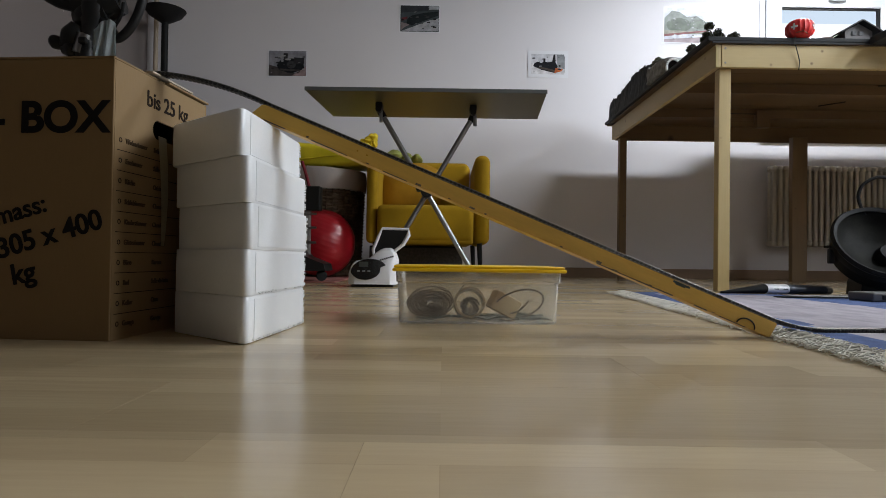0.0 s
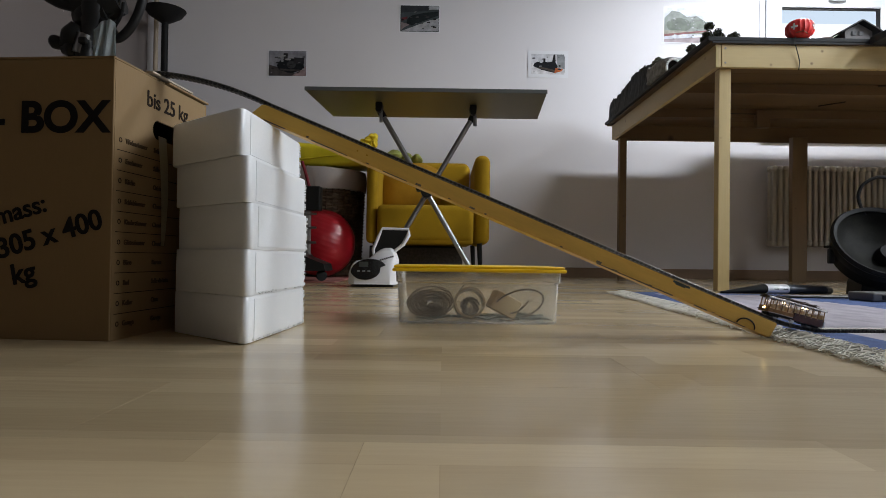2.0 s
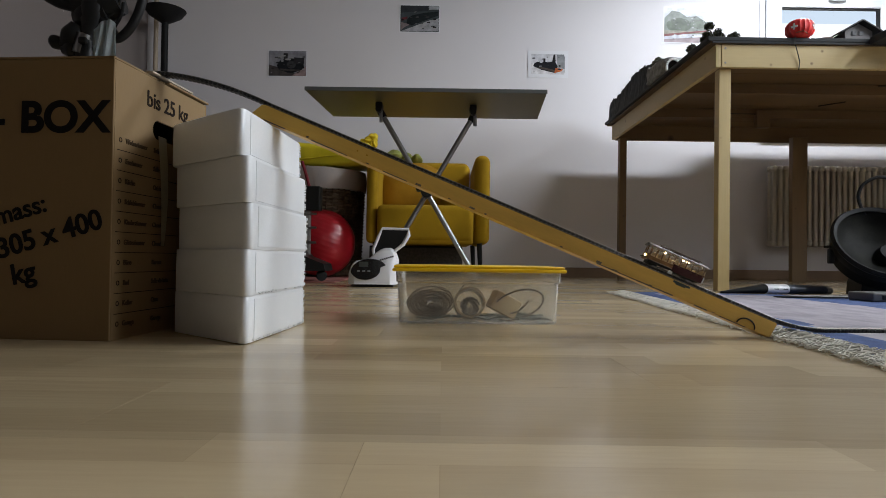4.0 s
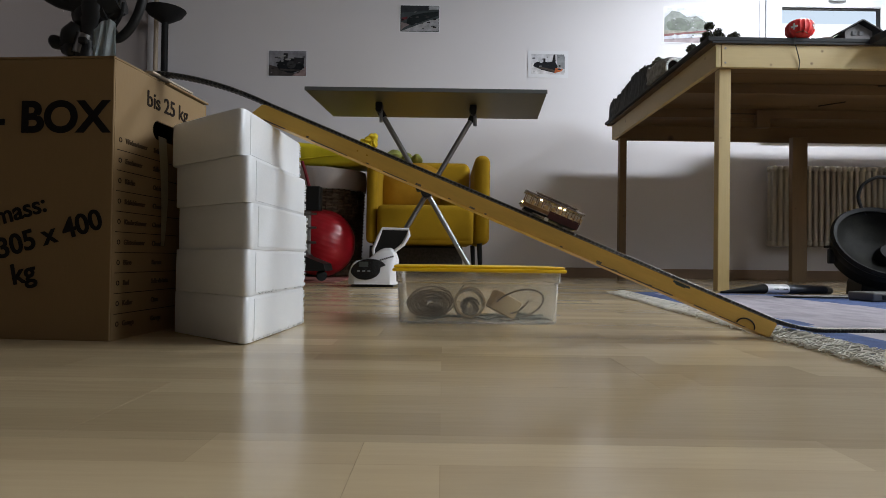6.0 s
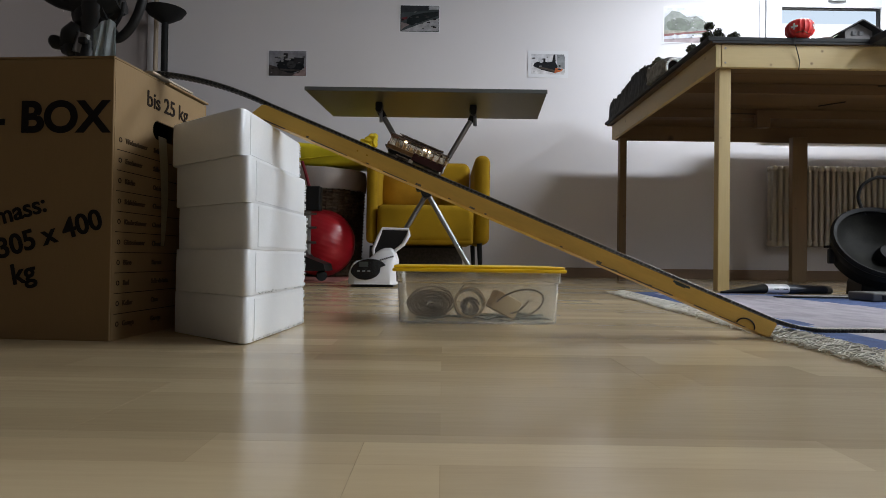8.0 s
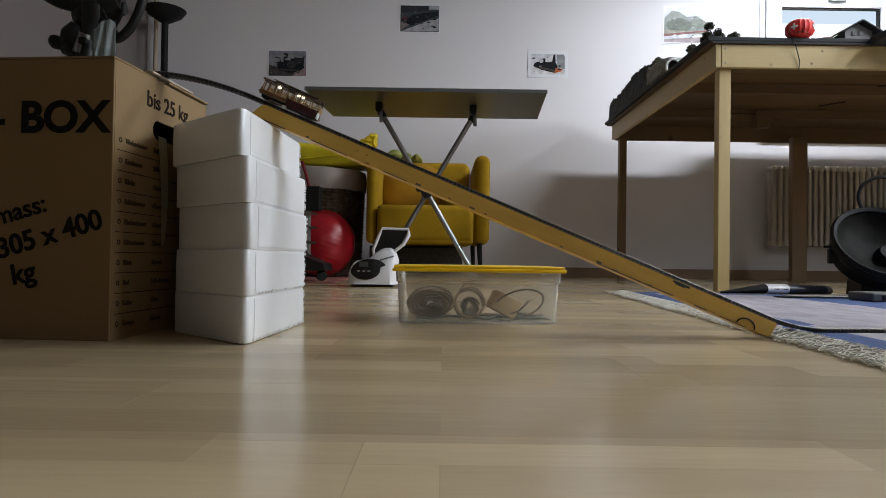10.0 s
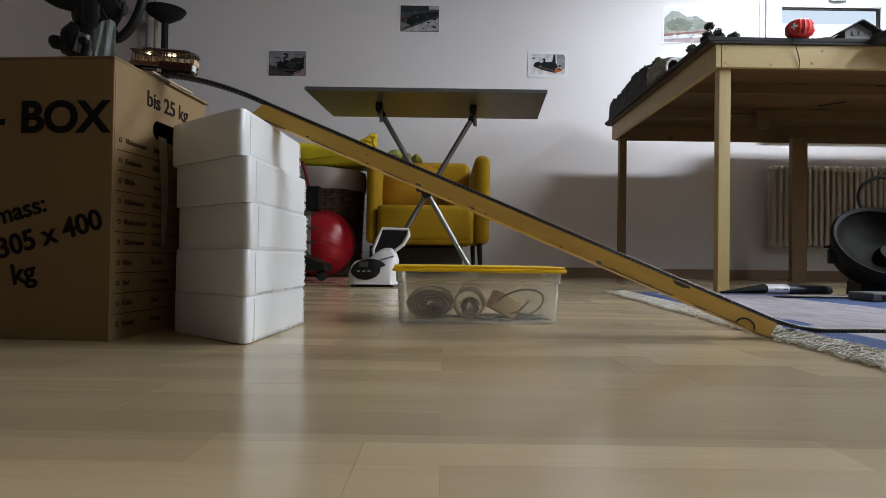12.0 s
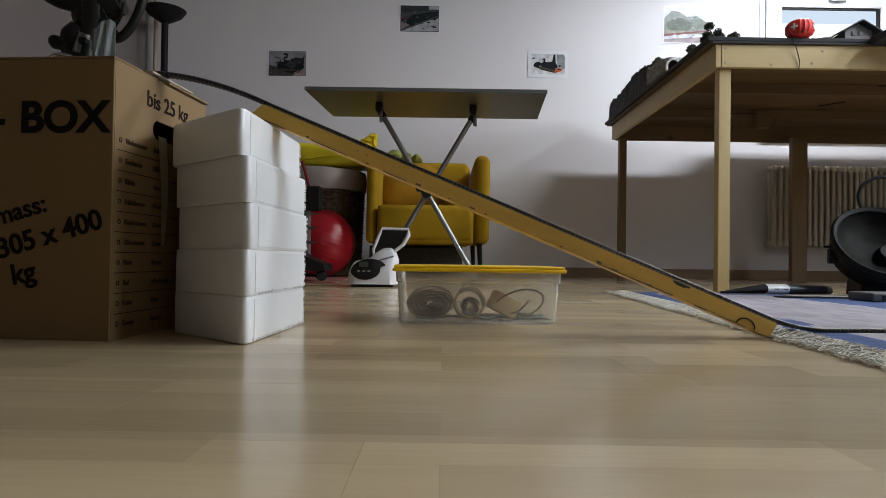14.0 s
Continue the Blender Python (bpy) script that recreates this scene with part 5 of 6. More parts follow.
def gym_ball():
    t = thing("gym_ball", (-0.725, 3.70, 0), "red ribbed rubber exercise ball on the floor", "exercise ball")
    R = 0.2
    b = bmesh.new()
    prof = []
    for k in range(73):
        a = math.pi * k / 72
        r = R * (1 + (0.004 * math.cos(k * 1.9) if 8 < k < 64 else 0))
        prof.append((r * math.sin(a), R - r * math.cos(a)))
    lathe(b, prof, 48)
    bmesh.ops.transform(b, matrix=Matrix.Translation((0, 0, R)) @ pose(0, 0, 0, 0, 20, 0) @ Matrix.Translation((0, 0, -R)), verts=b.verts)
    lo = min(v.co.z for v in b.verts)
    bmesh.ops.translate(b, verts=b.verts, vec=(0, 0, -lo))
    part("shell", b, M_REDBALL, t, "", True)
    # trolley in front of it
    s = thing("trolley", (-0.735, 3.15, 0), "dark trolley with chrome bars and castors", "trolley")
    part("upright", bx((0.035, -0.02, 0.09), (0.062, 0.02, 0.47), 0.006), mat("grey_tube", (0.16, 0.15, 0.14), 0.4), s, "grey upright")
    part("upright", bx((-0.25, -0.02, 0.09), (-0.23, 0.02, 0.47), 0.004), M_BLACK, s)
    part("top_clamp", bx((0.03, -0.03, 0.35), (0.115, 0.03, 0.475), 0.008), M_BLACK, s)
    for z in (0.19, 0.265, 0.335):
        part("chrome_bar", rod([(-0.24, -0.02, z), (0.095, -0.02, z)], 0.006, 10), M_STEEL, s)
    part("base", prism(bmesh.new(), [(-0.30, 0.05), (0.17, 0.05), (0.16, 0.085), (0.07, 0.12), (0.04, 0.155), (-0.30, 0.155)], -0.16, 0.05, Matrix(((1, 0, 0, 0), (0, 0, 1, 0), (0, 1, 0, 0), (0, 0, 0, 1)))), M_BLACK, s)
    for x in (-0.25, 0.145):
        part("castor", lathe(bmesh.new(), [(0, -0.012), (0.024, -0.012), (0.027, 0), (0.024, 0.012), (0, 0.012)], 18, Matrix.Translation((x, -0.12, 0.027)) @ pose(0, 0, 0, 90, 0, 20)), M_MATTBLACK, s, "", True)
    part("grey_panel", bx((-0.22, 0.0, 0.12), (0.044, 0.012, 0.46), 0.004), mat("grey_brown_panel", (0.16, 0.14, 0.11), 0.5), s)
    part("red_strap", rod([(0.015, -0.01, 0.60), (0.035, -0.01, 0.54), (0.055, -0.01, 0.47)], 0.008, 8), M_CHERRY, s, "red strap")
    part("mast", rod([(-0.24, 0, 0.46), (-0.1, 0, 0.64), (0.0, 0, 0.635)], 0.012, 8), M_BLACK, s)
    # small red mat
    m = part("red_mat", drift(bx((-1.7, 3.0, 0.0008), (-0.52, 4.1, 0.007), 0.002), 0.0, 1), mat("dusty_red_wool", (0.30, 0.11, 0.09), 0.95, vary=0.3, scale=14, bump=0.6))
    tagged(m, "dusty red mat lying under the exercise ball", "mat")
    for o in (t, s):
        o.location.z = 0.0072


def radiator():
    t = thing("radiator", (2.332, 4.42, 0.243), "cream enamelled column radiator under the window", "radiator")
    n = 30
    for k in range(n):
        x = 0.02 + k * 0.0418
        b = bmesh.new()
        for y in (0.0, 0.055):
            box(b, (x - 0.013, y - 0.016, 0.02), (x + 0.013, y + 0.016, 0.555), 0.009, 3)
        box(b, (x - 0.0185, -0.02, 0.535), (x + 0.0185, 0.075, 0.577), 0.014, 3)
        box(b, (x - 0.0185, -0.02, 0.0), (x + 0.0185, 0.075, 0.046), 0.014, 3)
        part("column", b, M_RAD, t, "", True)
    part("end_cap", rod([(-0.012, 0.027, 0.555), (0.01, 0.027, 0.555)], 0.012, 10), M_RAD, t)
    part("wall_bracket", box(bx((0.3, 0.07, 0.45), (0.33, 0.139, 0.48)), (0.9, 0.07, 0.45), (0.93, 0.139, 0.48)), M_RAD, t)
    part("feed_pipe", rod([(1.235, 0.03, 0.02), (1.275, 0.03, 0.02), (1.275, 0.03, -0.243)], 0.011, 10), M_RAD, t)


def poster(x, z, w, h, m, label, build, rz=0.0):
    t = thing("poster", (x, YF - 0.002, z), label, "poster", "train pictures on the wall")
    t.matrix_world = pose(x, YF - 0.002, z, 0, rz, 0)
    part("sheet", bx((-w / 2 - m, -0.0008, -h / 2 - m), (w / 2 + m, 0.0, h / 2 + m)), M_PAPER, t, "white laminated sheet")
    layer = [0]

    def shape(name, pts, colour, rough=0.3):
        layer[0] += 1
        y = -0.0008 - 0.00025 * layer[0]
        b = bmesh.new()
        prism(b, [(p[0] * w - w / 2, p[1] * h - h / 2) for p in pts], 0, 0.0002, Matrix.Translation((0, y, 0)) @ Matrix(((1, 0, 0, 0), (0, 0, 1, 0), (0, 1, 0, 0), (0, 0, 0, 1))))
        part(name, b, mat("print_" + name, colour, rough, vary=0.35, scale=22, fine=70, bump=0, spec=0.15), t)
    build(shape)
    rnd = random.Random(int(abs(x) * 1000))
    for k in range(70 if w > 0.3 else 16):
        cx, cy, r = rnd.uniform(0.05, 0.95), rnd.uniform(0.08, 0.72 if w > 0.3 else 0.85), rnd.uniform(0.008, 0.022) if w > 0.3 else rnd.uniform(0.015, 0.05)
        g = rnd.choice((0.07, 0.10, 0.16, 0.22, 0.40) if w > 0.3 else (0.02, 0.03, 0.05, 0.10, 0.30))
        shape("detail", [(cx - r, cy - r * 0.5), (cx + r * 1.3, cy - r * rnd.uniform(0.2, 0.8)), (cx + r, cy + r * 0.7), (cx - r * 0.6, cy + r * rnd.uniform(0.3, 1.1))], (g, g * 0.98, g))
    return t


def posters():
    full = [(0, 0), (1, 0), (1, 1), (0, 1)]
    blob = lambda cx, cy, rx, ry, n=14, s=1: [(cx + rx * math.cos(2 * math.pi * k / n) * (1 + 0.16 * noise.noise((k * 3.1, s, 0))), cy + ry * math.sin(2 * math.pi * k / n) * (1 + 0.2 * noise.noise((k * 2.7, s, 5)))) for k in range(n)]

    def hall(s):
        s("station_shade", full, (0.06, 0.07, 0.075))
        s("station_roof", [(0, 0.72), (0.72, 0.80), (0.72, 1), (0, 1)], (0.035, 0.04, 0.045))
        s("bright_gable", [(0.74, 0.84), (0.99, 0.86), (0.99, 0.99), (0.74, 0.99)], (0.35, 0.36, 0.38))
        s("platform", [(0.02, 0.02), (0.99, 0.02), (0.99, 0.52), (0.72, 0.42), (0.35, 0.20)], (0.36, 0.36, 0.38))
        s("rail_bed", [(0.02, 0.05), (0.1, 0.16), (0.26, 0.28), (0.02, 0.36)], (0.22, 0.18, 0.18))
        s("locomotive", [(0.16, 0.30), (0.30, 0.24), (0.98, 0.62), (0.98, 0.78), (0.60, 0.72), (0.30, 0.62), (0.18, 0.48)], (0.018, 0.022, 0.024))
        s("red_coach", [(0.03, 0.40), (0.18, 0.48), (0.18, 0.58), (0.03, 0.52)], (0.12, 0.03, 0.035))

    def steam(s):
        s("misty_hill", full, (0.24, 0.24, 0.27))
        s("dark_bank", [(0, 0), (1, 0), (1, 0.2), (0.7, 0.1), (0.35, 0.3), (0, 0.45)], (0.07, 0.06, 0.06))
        s("pink_path", [(0.62, 0.01), (0.99, 0.01), (0.99, 0.38), (0.9, 0.3)], (0.33, 0.24, 0.24))
        s("locomotive", blob(0.58, 0.42, 0.36, 0.30, 18, 2), (0.015, 0.016, 0.019))
        s("boiler_front", blob(0.60, 0.45, 0.12, 0.15, 16, 3), (0.05, 0.05, 0.055))
        s("chimney", [(0.40, 0.66), (0.50, 0.66), (0.51, 0.90), (0.39, 0.92)], (0.03, 0.03, 0.034))
        for cx, cy, rx, ry in ((0.30, 0.74, 0.05, 0.05), (0.40, 0.80, 0.06, 0.03), (0.52, 0.66, 0.08, 0.04), (0.36, 0.60, 0.04, 0.05), (0.62, 0.72, 0.05, 0.025)):
            s("steam", blob(cx, cy, rx, ry, 12, cx * 9), (0.27, 0.27, 0.28))
        s("cab", [(0.66, 0.50), (0.94, 0.46), (0.95, 0.72), (0.68, 0.74)], (0.028, 0.028, 0.032))
        s("buffer_beam", [(0.30, 0.22), (0.84, 0.18), (0.84, 0.25), (0.30, 0.29)], (0.06, 0.055, 0.055))

    def museum(s):
        s("snow_sky", full, (0.55, 0.55, 0.58))
        s("snow_ground", [(0, 0), (1, 0), (1, 0.2), (0, 0.5)], (0.62, 0.61, 0.62))
        s("shed", [(0.76, 0.30), (0.99, 0.28), (0.99, 0.98), (0.76, 0.96)], (0.25, 0.26, 0.27))
        s("locomotive", [(0.06, 0.40), (0.10, 0.55), (0.2, 0.62), (0.3, 0.56), (0.36, 0.60), (0.36, 0.78), (0.42, 0.78), (0.42, 0.60), (0.62, 0.62), (0.66, 0.98), (0.71, 0.98), (0.72, 0.60), (0.78, 0.40), (0.72, 0.06), (0.30, 0.22)], (0.015, 0.016, 0.019))
        s("running_board", [(0.20, 0.30), (0.72, 0.10), (0.74, 0.20), (0.24, 0.38)], (0.07, 0.055, 0.045))
        s("orange_buffer", [(0.68, 0.06), (0.90, 0.16), (0.94, 0.26), (0.72, 0.32)], (0.50, 0.14, 0.05))

    def valley(s):
        s("pale_sky", full, (0.58, 0.60, 0.66))
        s("far_hill", [(0, 0.30), (1, 0.30), (1, 0.60), (0.75, 0.78), (0.52, 0.74), (0.36, 0.88), (0.18, 0.92), (0.05, 0.76), (0, 0.70)], (0.21, 0.23, 0.21))
        s("trees", blob(0.35, 0.5, 0.30, 0.20, 20, 4), (0.11, 0.13, 0.10))
        s("trees_far", blob(0.8, 0.55, 0.18, 0.14, 20, 6), (0.15, 0.17, 0.14))
        s("meadow", [(0, 0.22), (1, 0.26), (1, 0.34), (0, 0.34)], (0.28, 0.27, 0.22))
        s("red_train", [(0.0, 0.16), (1.0, 0.33), (1.0, 0.37), (0.0, 0.23)], (0.20, 0.07, 0.07))
        s("roadway", [(0, 0), (1, 0), (1, 0.18), (0, 0.08)], (0.33, 0.27, 0.28))

    poster(-0.195, 1.890, 0.285, 0.193, 0.008, "laminated picture of a dark train in a station", hall)
    poster(-1.164, 1.545, 0.275, 0.185, 0.007, "laminated picture of an old steam locomotive", steam)
    poster(0.755, 1.566, 0.25, 0.150, 0.024, "laminated picture of a black locomotive in snow", museum)
    poster(1.765, 1.868, 0.315, 0.255, 0.008, "laminated picture of a valley with a red train", valley, 1.0)
    # bits of clear tape, stains
    for x, z in ((0.885, 1.635), (0.885, 1.49), (1.60, 1.735)):
        b = part("tape_scrap", bx((x - 0.012, YF - 0.004, z - 0.01), (x + 0.012, YF - 0.0032, z + 0.01)), M_PAPER)
        tagged(b, "small glossy scrap of clear tape at a poster corner", "tape")
    stain = mat("grey_brown_stain", (0.35, 0.30, 0.28), 0.85)
    for y, z, r in ((3.55, 1.53, 0.009), (3.35, 1.64, 0.006), (3.95, 1.60, 0.006)):
        b = part("wall_stain", prism(bmesh.new(), blob(0, 0, r, r * 2.0, 12, y), 0, 0.0006, Matrix.Translation((XL, y, z)) @ pose(0, 0, 0, 90, 0, 90)), stain)
        tagged(b, "small grey-brown stain on the wall", "stain", kind="structure")


def floor_lamp():
    t = thing("floor_lamp", (-1.955, 4.30, 0), "black uplighter floor lamp with a shallow bowl", "floor lamp")
    part("base", lathe(bmesh.new(), [(0, 0), (0.13, 0), (0.13, 0.012), (0.02, 0.03), (0, 0.03)], 32), M_MATTBLACK, t, "", True)
    part("pole", rod([(0, 0, 0.025), (0.0, 0, 1.75)], 0.0225, 16), M_MATTBLACK, t, "", True)
    part("bowl", lathe(bmesh.new(), [(0, 1.735), (0.025, 1.735), (0.06, 1.755), (0.112, 1.790), (0.138, 1.826), (0.134, 1.828), (0.107, 1.795), (0, 1.762)], 40), M_MATTBLACK, t, "shallow black bowl", True)


def exercise_bike():
    t = thing("exercise_bike", (-1.212, 2.15, 0), "black exercise machine with clamp knobs and curved handlebar", "exercise machine")
    K = lambda x, y: ((x - 150) * 2.15 / 1100 - 0.04, 0.128 + (449 - y) * 2.15 / 1100)

    def line(pts, r, dy=0.0, seg=12):
        p = [(K(x, y)[0], dy, K(x, y)[1]) for x, y in pts]
        if isinstance(r, list):
            q = curve([(a, 0.0, 0.0) for a in r], 5)
            return rod(curve(p, 5), [max(0.004, v.x) for v in q], seg)
        return rod(curve(p, 5), r, seg)
    part("base", bx((-0.25, -0.05, 0.0), (0.25, 0.05, 0.05), 0.01), M_BLACK, t)
    part("column", line([(150, 420), (150, 100), (150, 92)], 0.035), M_BLACK, t, "", True)
    part("stem", line([(145, 105), (150, 82), (157, 58), (165, 20), (168, -30)], [0.028, 0.028, 0.030, 0.045, 0.045]), M_BLACK, t, "", True)
    part("silver_sleeve", line([(144, 97), (153, 63)], 0.026, -0.012), M_STEEL, t, "silver tube section", True)
    part("clamp_button", bx((K(150, 0)[0], -0.05, K(0, 84)[1]), (K(164, 0)[0], -0.03, K(0, 72)[1]), 0.006), M_BLACK, t)
    part("clamp_body", line([(112, 84), (128, 66), (140, 46)], [0.020, 0.042, 0.030], 0.0), M_BLACK, t, "", True)
    part("clamp_body", line([(110, 88), (128, 88), (140, 95)], [0.016, 0.034, 0.02], 0.0), M_BLACK, t, "", True)
    part("knob", line([(88, 74), (94, 74), (104, 77), (118, 79)], [0.016, 0.024, 0.022, 0.016]), M_BLACK, t, "round clamp knob", True)
    part("upper_arm", line([(70, -12), (100, 3), (125, 10), (150, 20)], [0.018, 0.02, 0.02, 0.02]), M_BLACK, t, "", True)
    part("drum", line([(126, 24), (150, 24), (186, 16)], [0.03, 0.055, 0.05], 0.02), M_BLACK, t, "", True)
    part("drum", line([(130, 6), (170, 4), (205, -6)], [0.05, 0.06, 0.05], 0.02), M_BLACK, t, "", True)
    part("brace", line([(178, 34), (190, 50), (203, 66)], 0.022), M_BLACK, t, "", True)
    part("handlebar", line([(252, -20), (246, 10), (236, 36), (222, 56), (206, 67), (190, 62)], 0.016), M_BLACK, t, "curved handlebar", True)
    part("cable", line([(216, 2), (212, 25), (200, 48)], 0.006), M_BLACK, t)
    part("cable", line([(150, 20), (165, 32), (185, 30), (203, 14), (210, -5)], 0.0055), M_BLACK, t)
    # towel over the bar
    b = bmesh.new()
    n, k_ = 16, 8
    rows = []
    for j in range(k_ + 1):
        v = j / k_
        row = []
        for i in range(n + 1):
            u = i / n
            x0, z0 = K(184 + 37 * u + (u - 0.5) * 8 * min(1, v * 2.5) + 2.0 * math.sin(v * 5 + u * 3), 64 - 18 * math.sin(u * 2.5) + 90 * v)
            row.append(b.verts.new((x0, -0.05 + 0.010 * math.sin(u * 15 + v * 2) * (0.4 + v) - 0.02, z0)))
        rows.append(row)
    for a, c in zip(rows, rows[1:]):
        for i in range(n):
            b.faces.new((a[i], a[i + 1], c[i + 1], c[i]))
    bmesh.ops.solidify(b, geom=b.faces[:], thickness=0.006)
    tw = part("towel", b, mat("pale_blue_terry", (0.50, 0.55, 0.57), 0.95, vary=0.12, scale=20, fine=300, bump=0.8), None, "", True)
    tw.matrix_world = t.matrix_world.copy()
    tagged(tw, "pale blue towel hanging over the handlebar", "towel")


def fan_lamp():
    t = thing("floor_fan", (1.612, 2.30, 0.0105), "dark round floor fan with bent wire handle", "fan", rz=-14)
    R = 0.165
    c = Vector((0.0, 0.0, 0.172))
    m = Matrix.Translation(c) @ pose(0, 0, 0, 50, 6, 0)
    part("housing", lathe(bmesh.new(), [(R * 0.97, 0.0), (R, 0.012), (R * 1.01, 0.03), (R, 0.05), (R * 0.9, -0.05), (R * 0.5, -0.09), (0, -0.10)], 56, m), M_MATTBLACK, t, "", True)
    part("rim", lathe(bmesh.new(), [(R * 0.92, 0.046), (R * 1.0, 0.054), (R * 1.05, 0.042), (R * 1.0, 0.030), (R * 0.92, 0.046)], 56, m), M_MATTBLACK, t, "", True)
    part("reflector", lathe(bmesh.new(), [(R * 0.94, 0.034), (R * 0.8, 0.008), (R * 0.5, -0.02), (R * 0.2, -0.03), (0, -0.03)], 56, m), mat("tarnished_metal", (0.011, 0.011, 0.009), 0.55, 0.0, spec=0.06, vary=0.8, scale=14), t, "tarnished dished inside", True)
    part("hub", lathe(bmesh.new(), [(0, 0.02), (0.034, 0.016), (0.042, 0.0), (0.046, -0.03)], 28, Matrix.Translation((0.035, 0, -0.02)) @ m), M_MATTBLACK, t, "", True)
    part("loop_handle", rod(curve([(c.x + dx + 0.022, 0.075, c.z + dz * 1.06) for dx, dz in ((-0.040, 0.125), (-0.055, 0.16), (-0.062, 0.195), (-0.050, 0.23), (-0.022, 0.252), (0.012, 0.262), (0.048, 0.252), (0.075, 0.23), (0.086, 0.195), (0.080, 0.16), (0.066, 0.125))]), 0.0062, 10), M_MATTBLACK, t, "bent wire handle", True)
    part("side_knob", rod([(c.x - R - 0.022, -0.02, c.z + 0.008), (c.x - R + 0.01, -0.02, c.z + 0.008)], 0.0045, 8), M_MATTBLACK, t)
    part("clip", bx((c.x - R - 0.006, -0.03, c.z - 0.055), (c.x - R + 0.012, 0.0, c.z), 0.004), M_MATTBLACK, t)
    part("foot", prism(bmesh.new(), [(-0.075, 0.0), (0.14, 0.0), (0.13, 0.07), (-0.06, 0.075), (-0.072, 0.05)], -0.05, 0.09, Matrix(((1, 0, 0, 0), (0, 0, 1, 0), (0, 1, 0, 0), (0, 0, 0, 1)))), M_MATTBLACK, t)
    k = thing("flat_case", (1.335, 1.93, 0.0105), "flat dark grey plastic case lying on the rug", "case")
    part("case_body", bx((0, 0, 0.0), (0.30, 0.12, 0.028), 0.006, 3), mat("grey_case", (0.10, 0.10, 0.10), 0.4), k, "", True)
    part("latch", bx((0.03, -0.003, 0.006), (0.06, 0.003, 0.022), 0.002), M_BLACK, k)
    part("label_bar", bx((0.10, -0.0015, 0.008), (0.24, 0.001, 0.020)), mat("dark_blue_print", (0.05, 0.055, 0.08), 0.5), k)


def dark_bag():
    """A rolled paper lying on the floor by the table leg, dark with a white wrap."""
    t = thing("rolled_magazine", (1.158, 2.34, 0.0105), "rolled dark magazine with a white band lying on the rug", "rolled magazine", rz=3)
    m = Matrix.Translation((0, 0, 0.0)) @ pose(0, 0, 0, 0, 90, 0)

    def wrap(x0, x1, r0, r1, mt, nm, label=""):
        b = bmesh.new()
        n = 22
        ra, rb = [], []
        for k in range(n):
            a = 2 * math.pi * k / n
            for ring, x, r in ((ra, x0, r0), (rb, x1, r1)):
                ring.append(b.verts.new((x, r * 1.7 * math.cos(a), r + r * math.sin(a))))
        for k in range(n):
            b.faces.new((ra[k], ra[(k + 1) % n], rb[(k + 1) % n], rb[k]))
        b.faces.new(ra[::-1])
        b.faces.new(rb)
        part(nm, b, mt, t, label, True)
    wrap(-0.113, 0.052, 0.004, 0.0185, M_MATTBLACK, "dark_wing", "open black end")
    wrap(0.052, 0.135, 0.0188, 0.0186, M_PAPER, "white_band", "white printed band")
    wrap(0.135, 0.283, 0.0180, 0.0165, mat("dark_blue_cover", (0.04, 0.05, 0.075), 0.4), "blue_cover", "dark blue end")
    wrap(0.283, 0.305, 0.0165, 0.0150, mat("grey_paper", (0.22, 0.21, 0.2), 0.7), "page_ends", "grey page ends")
    for k in range(2):
        part("print_bar", bx((0.075 + 0.035 * k, -0.0322, 0.018), (0.092 + 0.035 * k, -0.0300, 0.021)), M_INK, t)
    s = thing("paper_sheets", (1.22, 2.12, 0.0118), "thin pale sheets lying flat on the rug", "paper")
    part("sheet", bx((0, 0, 0), (0.33, 0.12, 0.0015)), mat("grey_sheet", (0.30, 0.29, 0.30), 0.6), s)
    part("dark_strip", bx((-0.10, -0.04, 0.0), (0.17, -0.015, 0.004), 0.001), M_MATTBLACK, s)


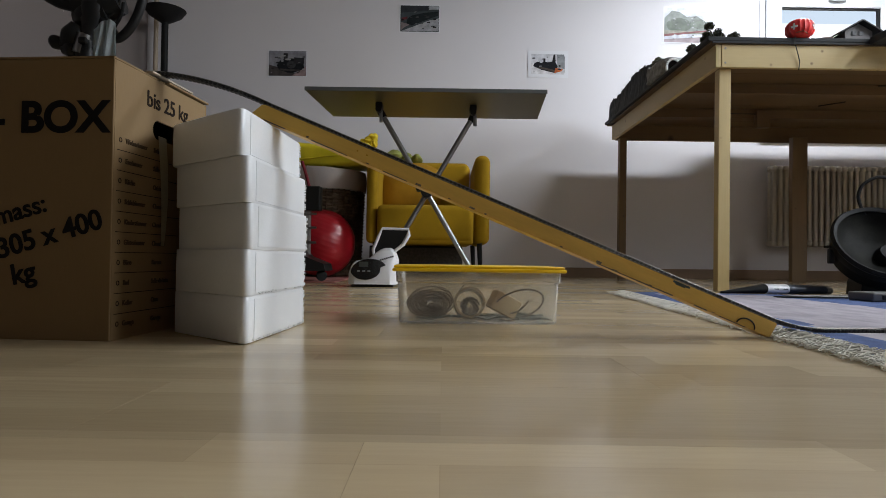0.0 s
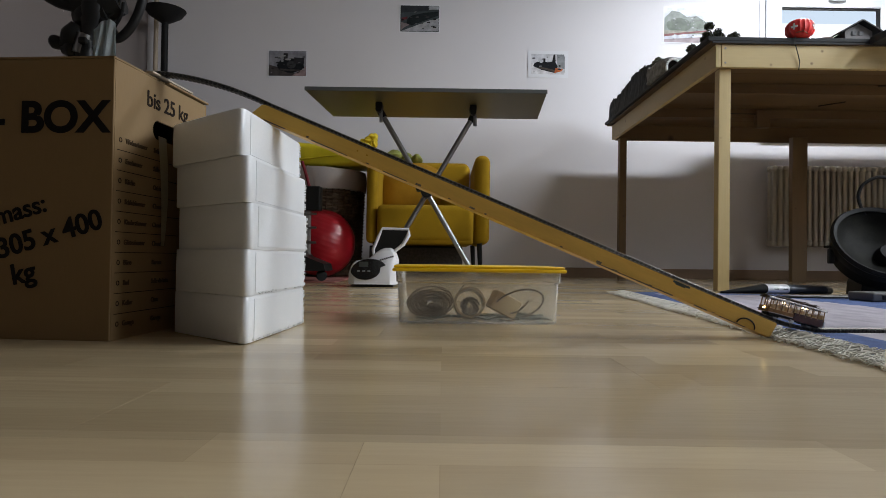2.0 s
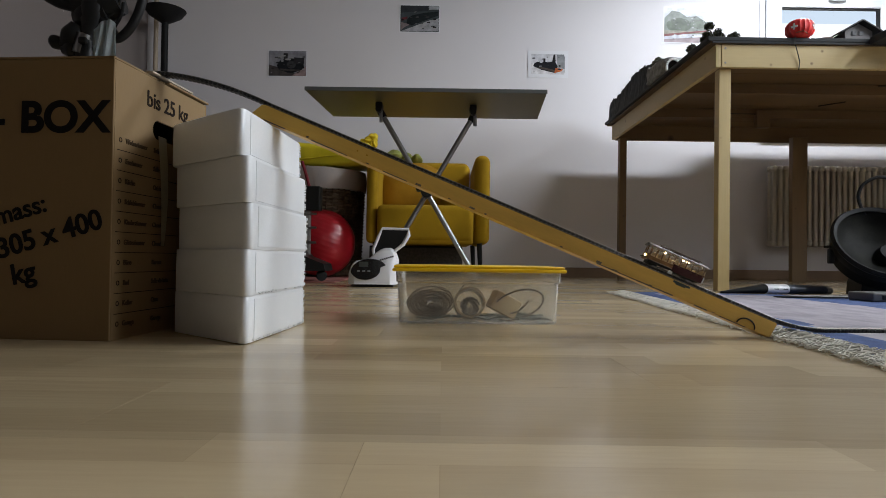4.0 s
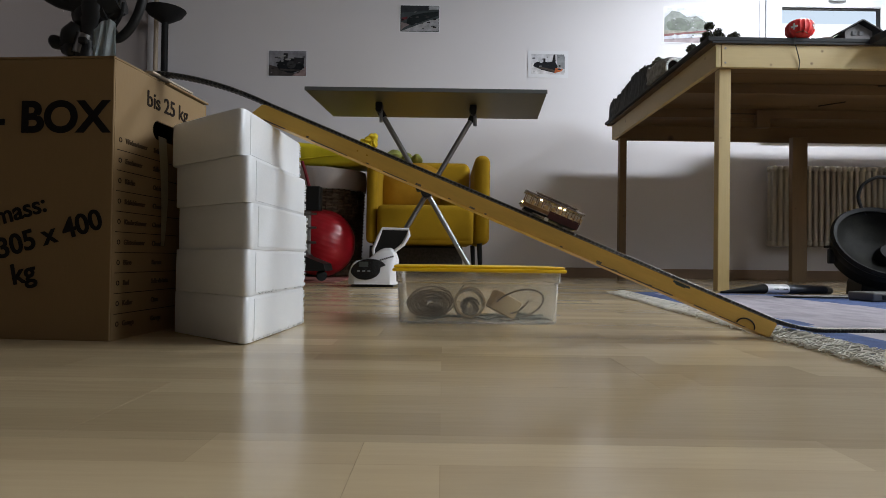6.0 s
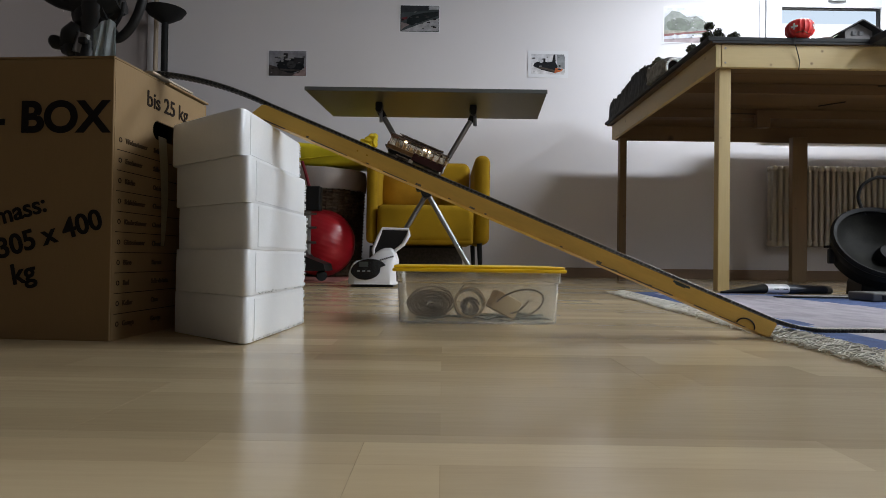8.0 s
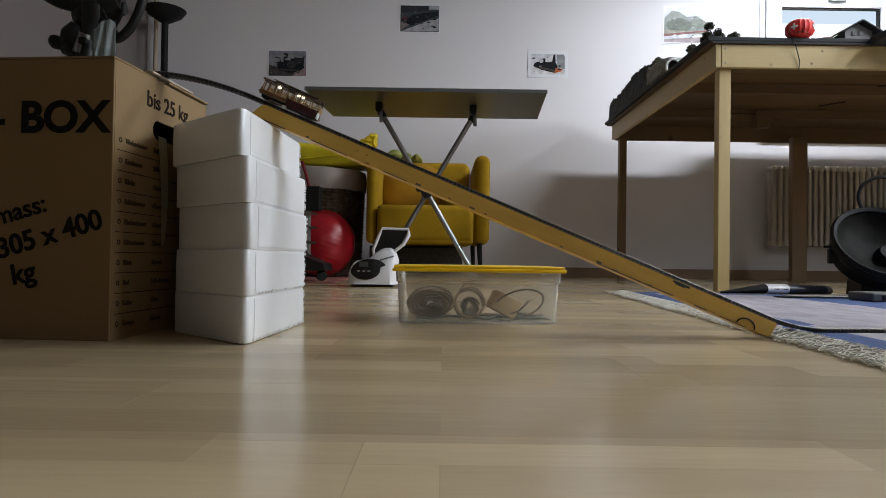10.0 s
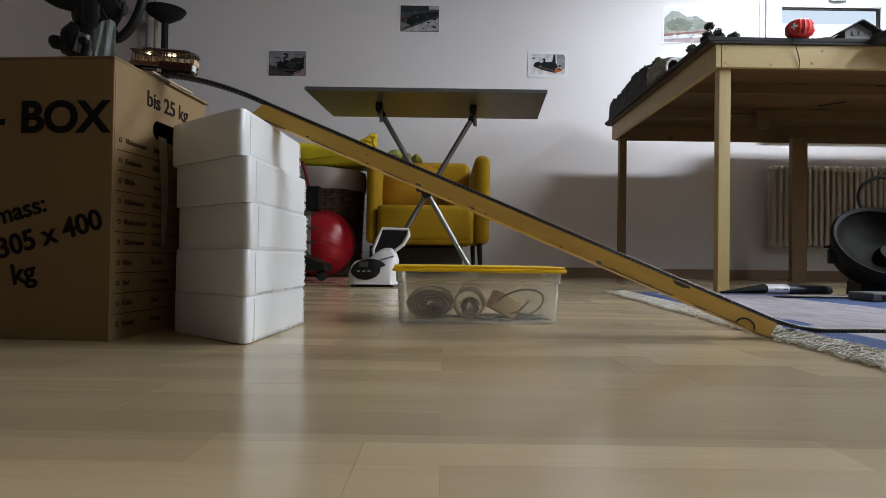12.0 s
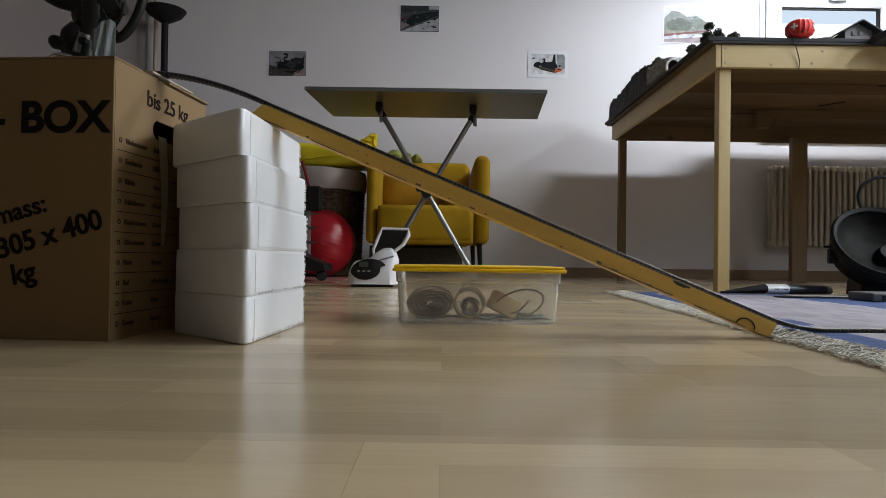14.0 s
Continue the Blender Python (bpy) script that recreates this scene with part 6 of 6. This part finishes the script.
layout_table()
layout_things()
folding_table()
armchair()
fabric_basket()
wicker_basket()
gym_ball()
radiator()
posters()
floor_lamp()
exercise_bike()
fan_lamp()
dark_bag()


# ---- floor planks ----
def planks():
    fl = bpy.data.objects["floor"]
    rnd = random.Random(21)
    pw, pl = 0.193, 1.285
    meshes = {}

    def plank_mesh(x0, x1, w):
        key = (round(x1 - x0, 3), round(w, 3))
        if key not in meshes:
            b = bmesh.new()
            box(b, (0.00012, 0.00012, -0.0088), (x1 - x0 - 0.00012, w - 0.00012, 0.0))
            first = part("plank", b, M_FLOOR)
            meshes[key] = first.data
            bpy.data.objects.remove(first)
        return meshes[key]

    y = YB
    while y < YF - 0.01:
        w = min(pw, YF - y)
        x = XL - rnd.uniform(0.0, pl)
        while x < XR:
            x0, x1 = max(x, XL), min(x + pl, XR)
            if y + w < -0.45:
                x0 = max(x0, 0.60)
            if x1 - x0 > 0.02:
                ob = new("plank", plank_mesh(x0, x1, w))
                ob.parent = fl
                ob.location = (x0, y, 0)
            x += pl
        y += pw


planks()


# ---- what moves ----
def motions():
    fronts = [(0.0, 0.788), (0.5, 0.729), (1.0, 0.662), (1.5, 0.602), (2.0, 0.543), (2.5, 0.492), (3.0, 0.445), (3.2, 0.422), (5.3, 0.206), (5.5, 0.184), (6.0, 0.127), (6.5, 0.072), (7.0, 0.015), (7.5, -0.043), (8.0, -0.100), (8.2, -0.122), (10.3, -0.341), (10.5, -0.362), (11.0, -0.410), (11.5, -0.459), (12.0, -0.518), (12.5, -0.578), (13.0, -0.635), (13.4, -0.676), (13.5, -0.685), (14.0, -0.722)]
    rows = []
    for t, x in fronts:
        s = at_x(x)
        a, c = on_track(s - 0.018), on_track(s - 0.082)
        back = (c - a).normalized()
        side = Vector((0, 0, 1)).cross(back).normalized()
        m = Matrix((back, side, back.cross(side))).transposed().to_4x4()
        m.translation = (a + c) / 2 + m.to_3x3() @ Vector((0, 0, 0.0002))
        rows.append((t, m))
    walk(CAR, rows)


motions()
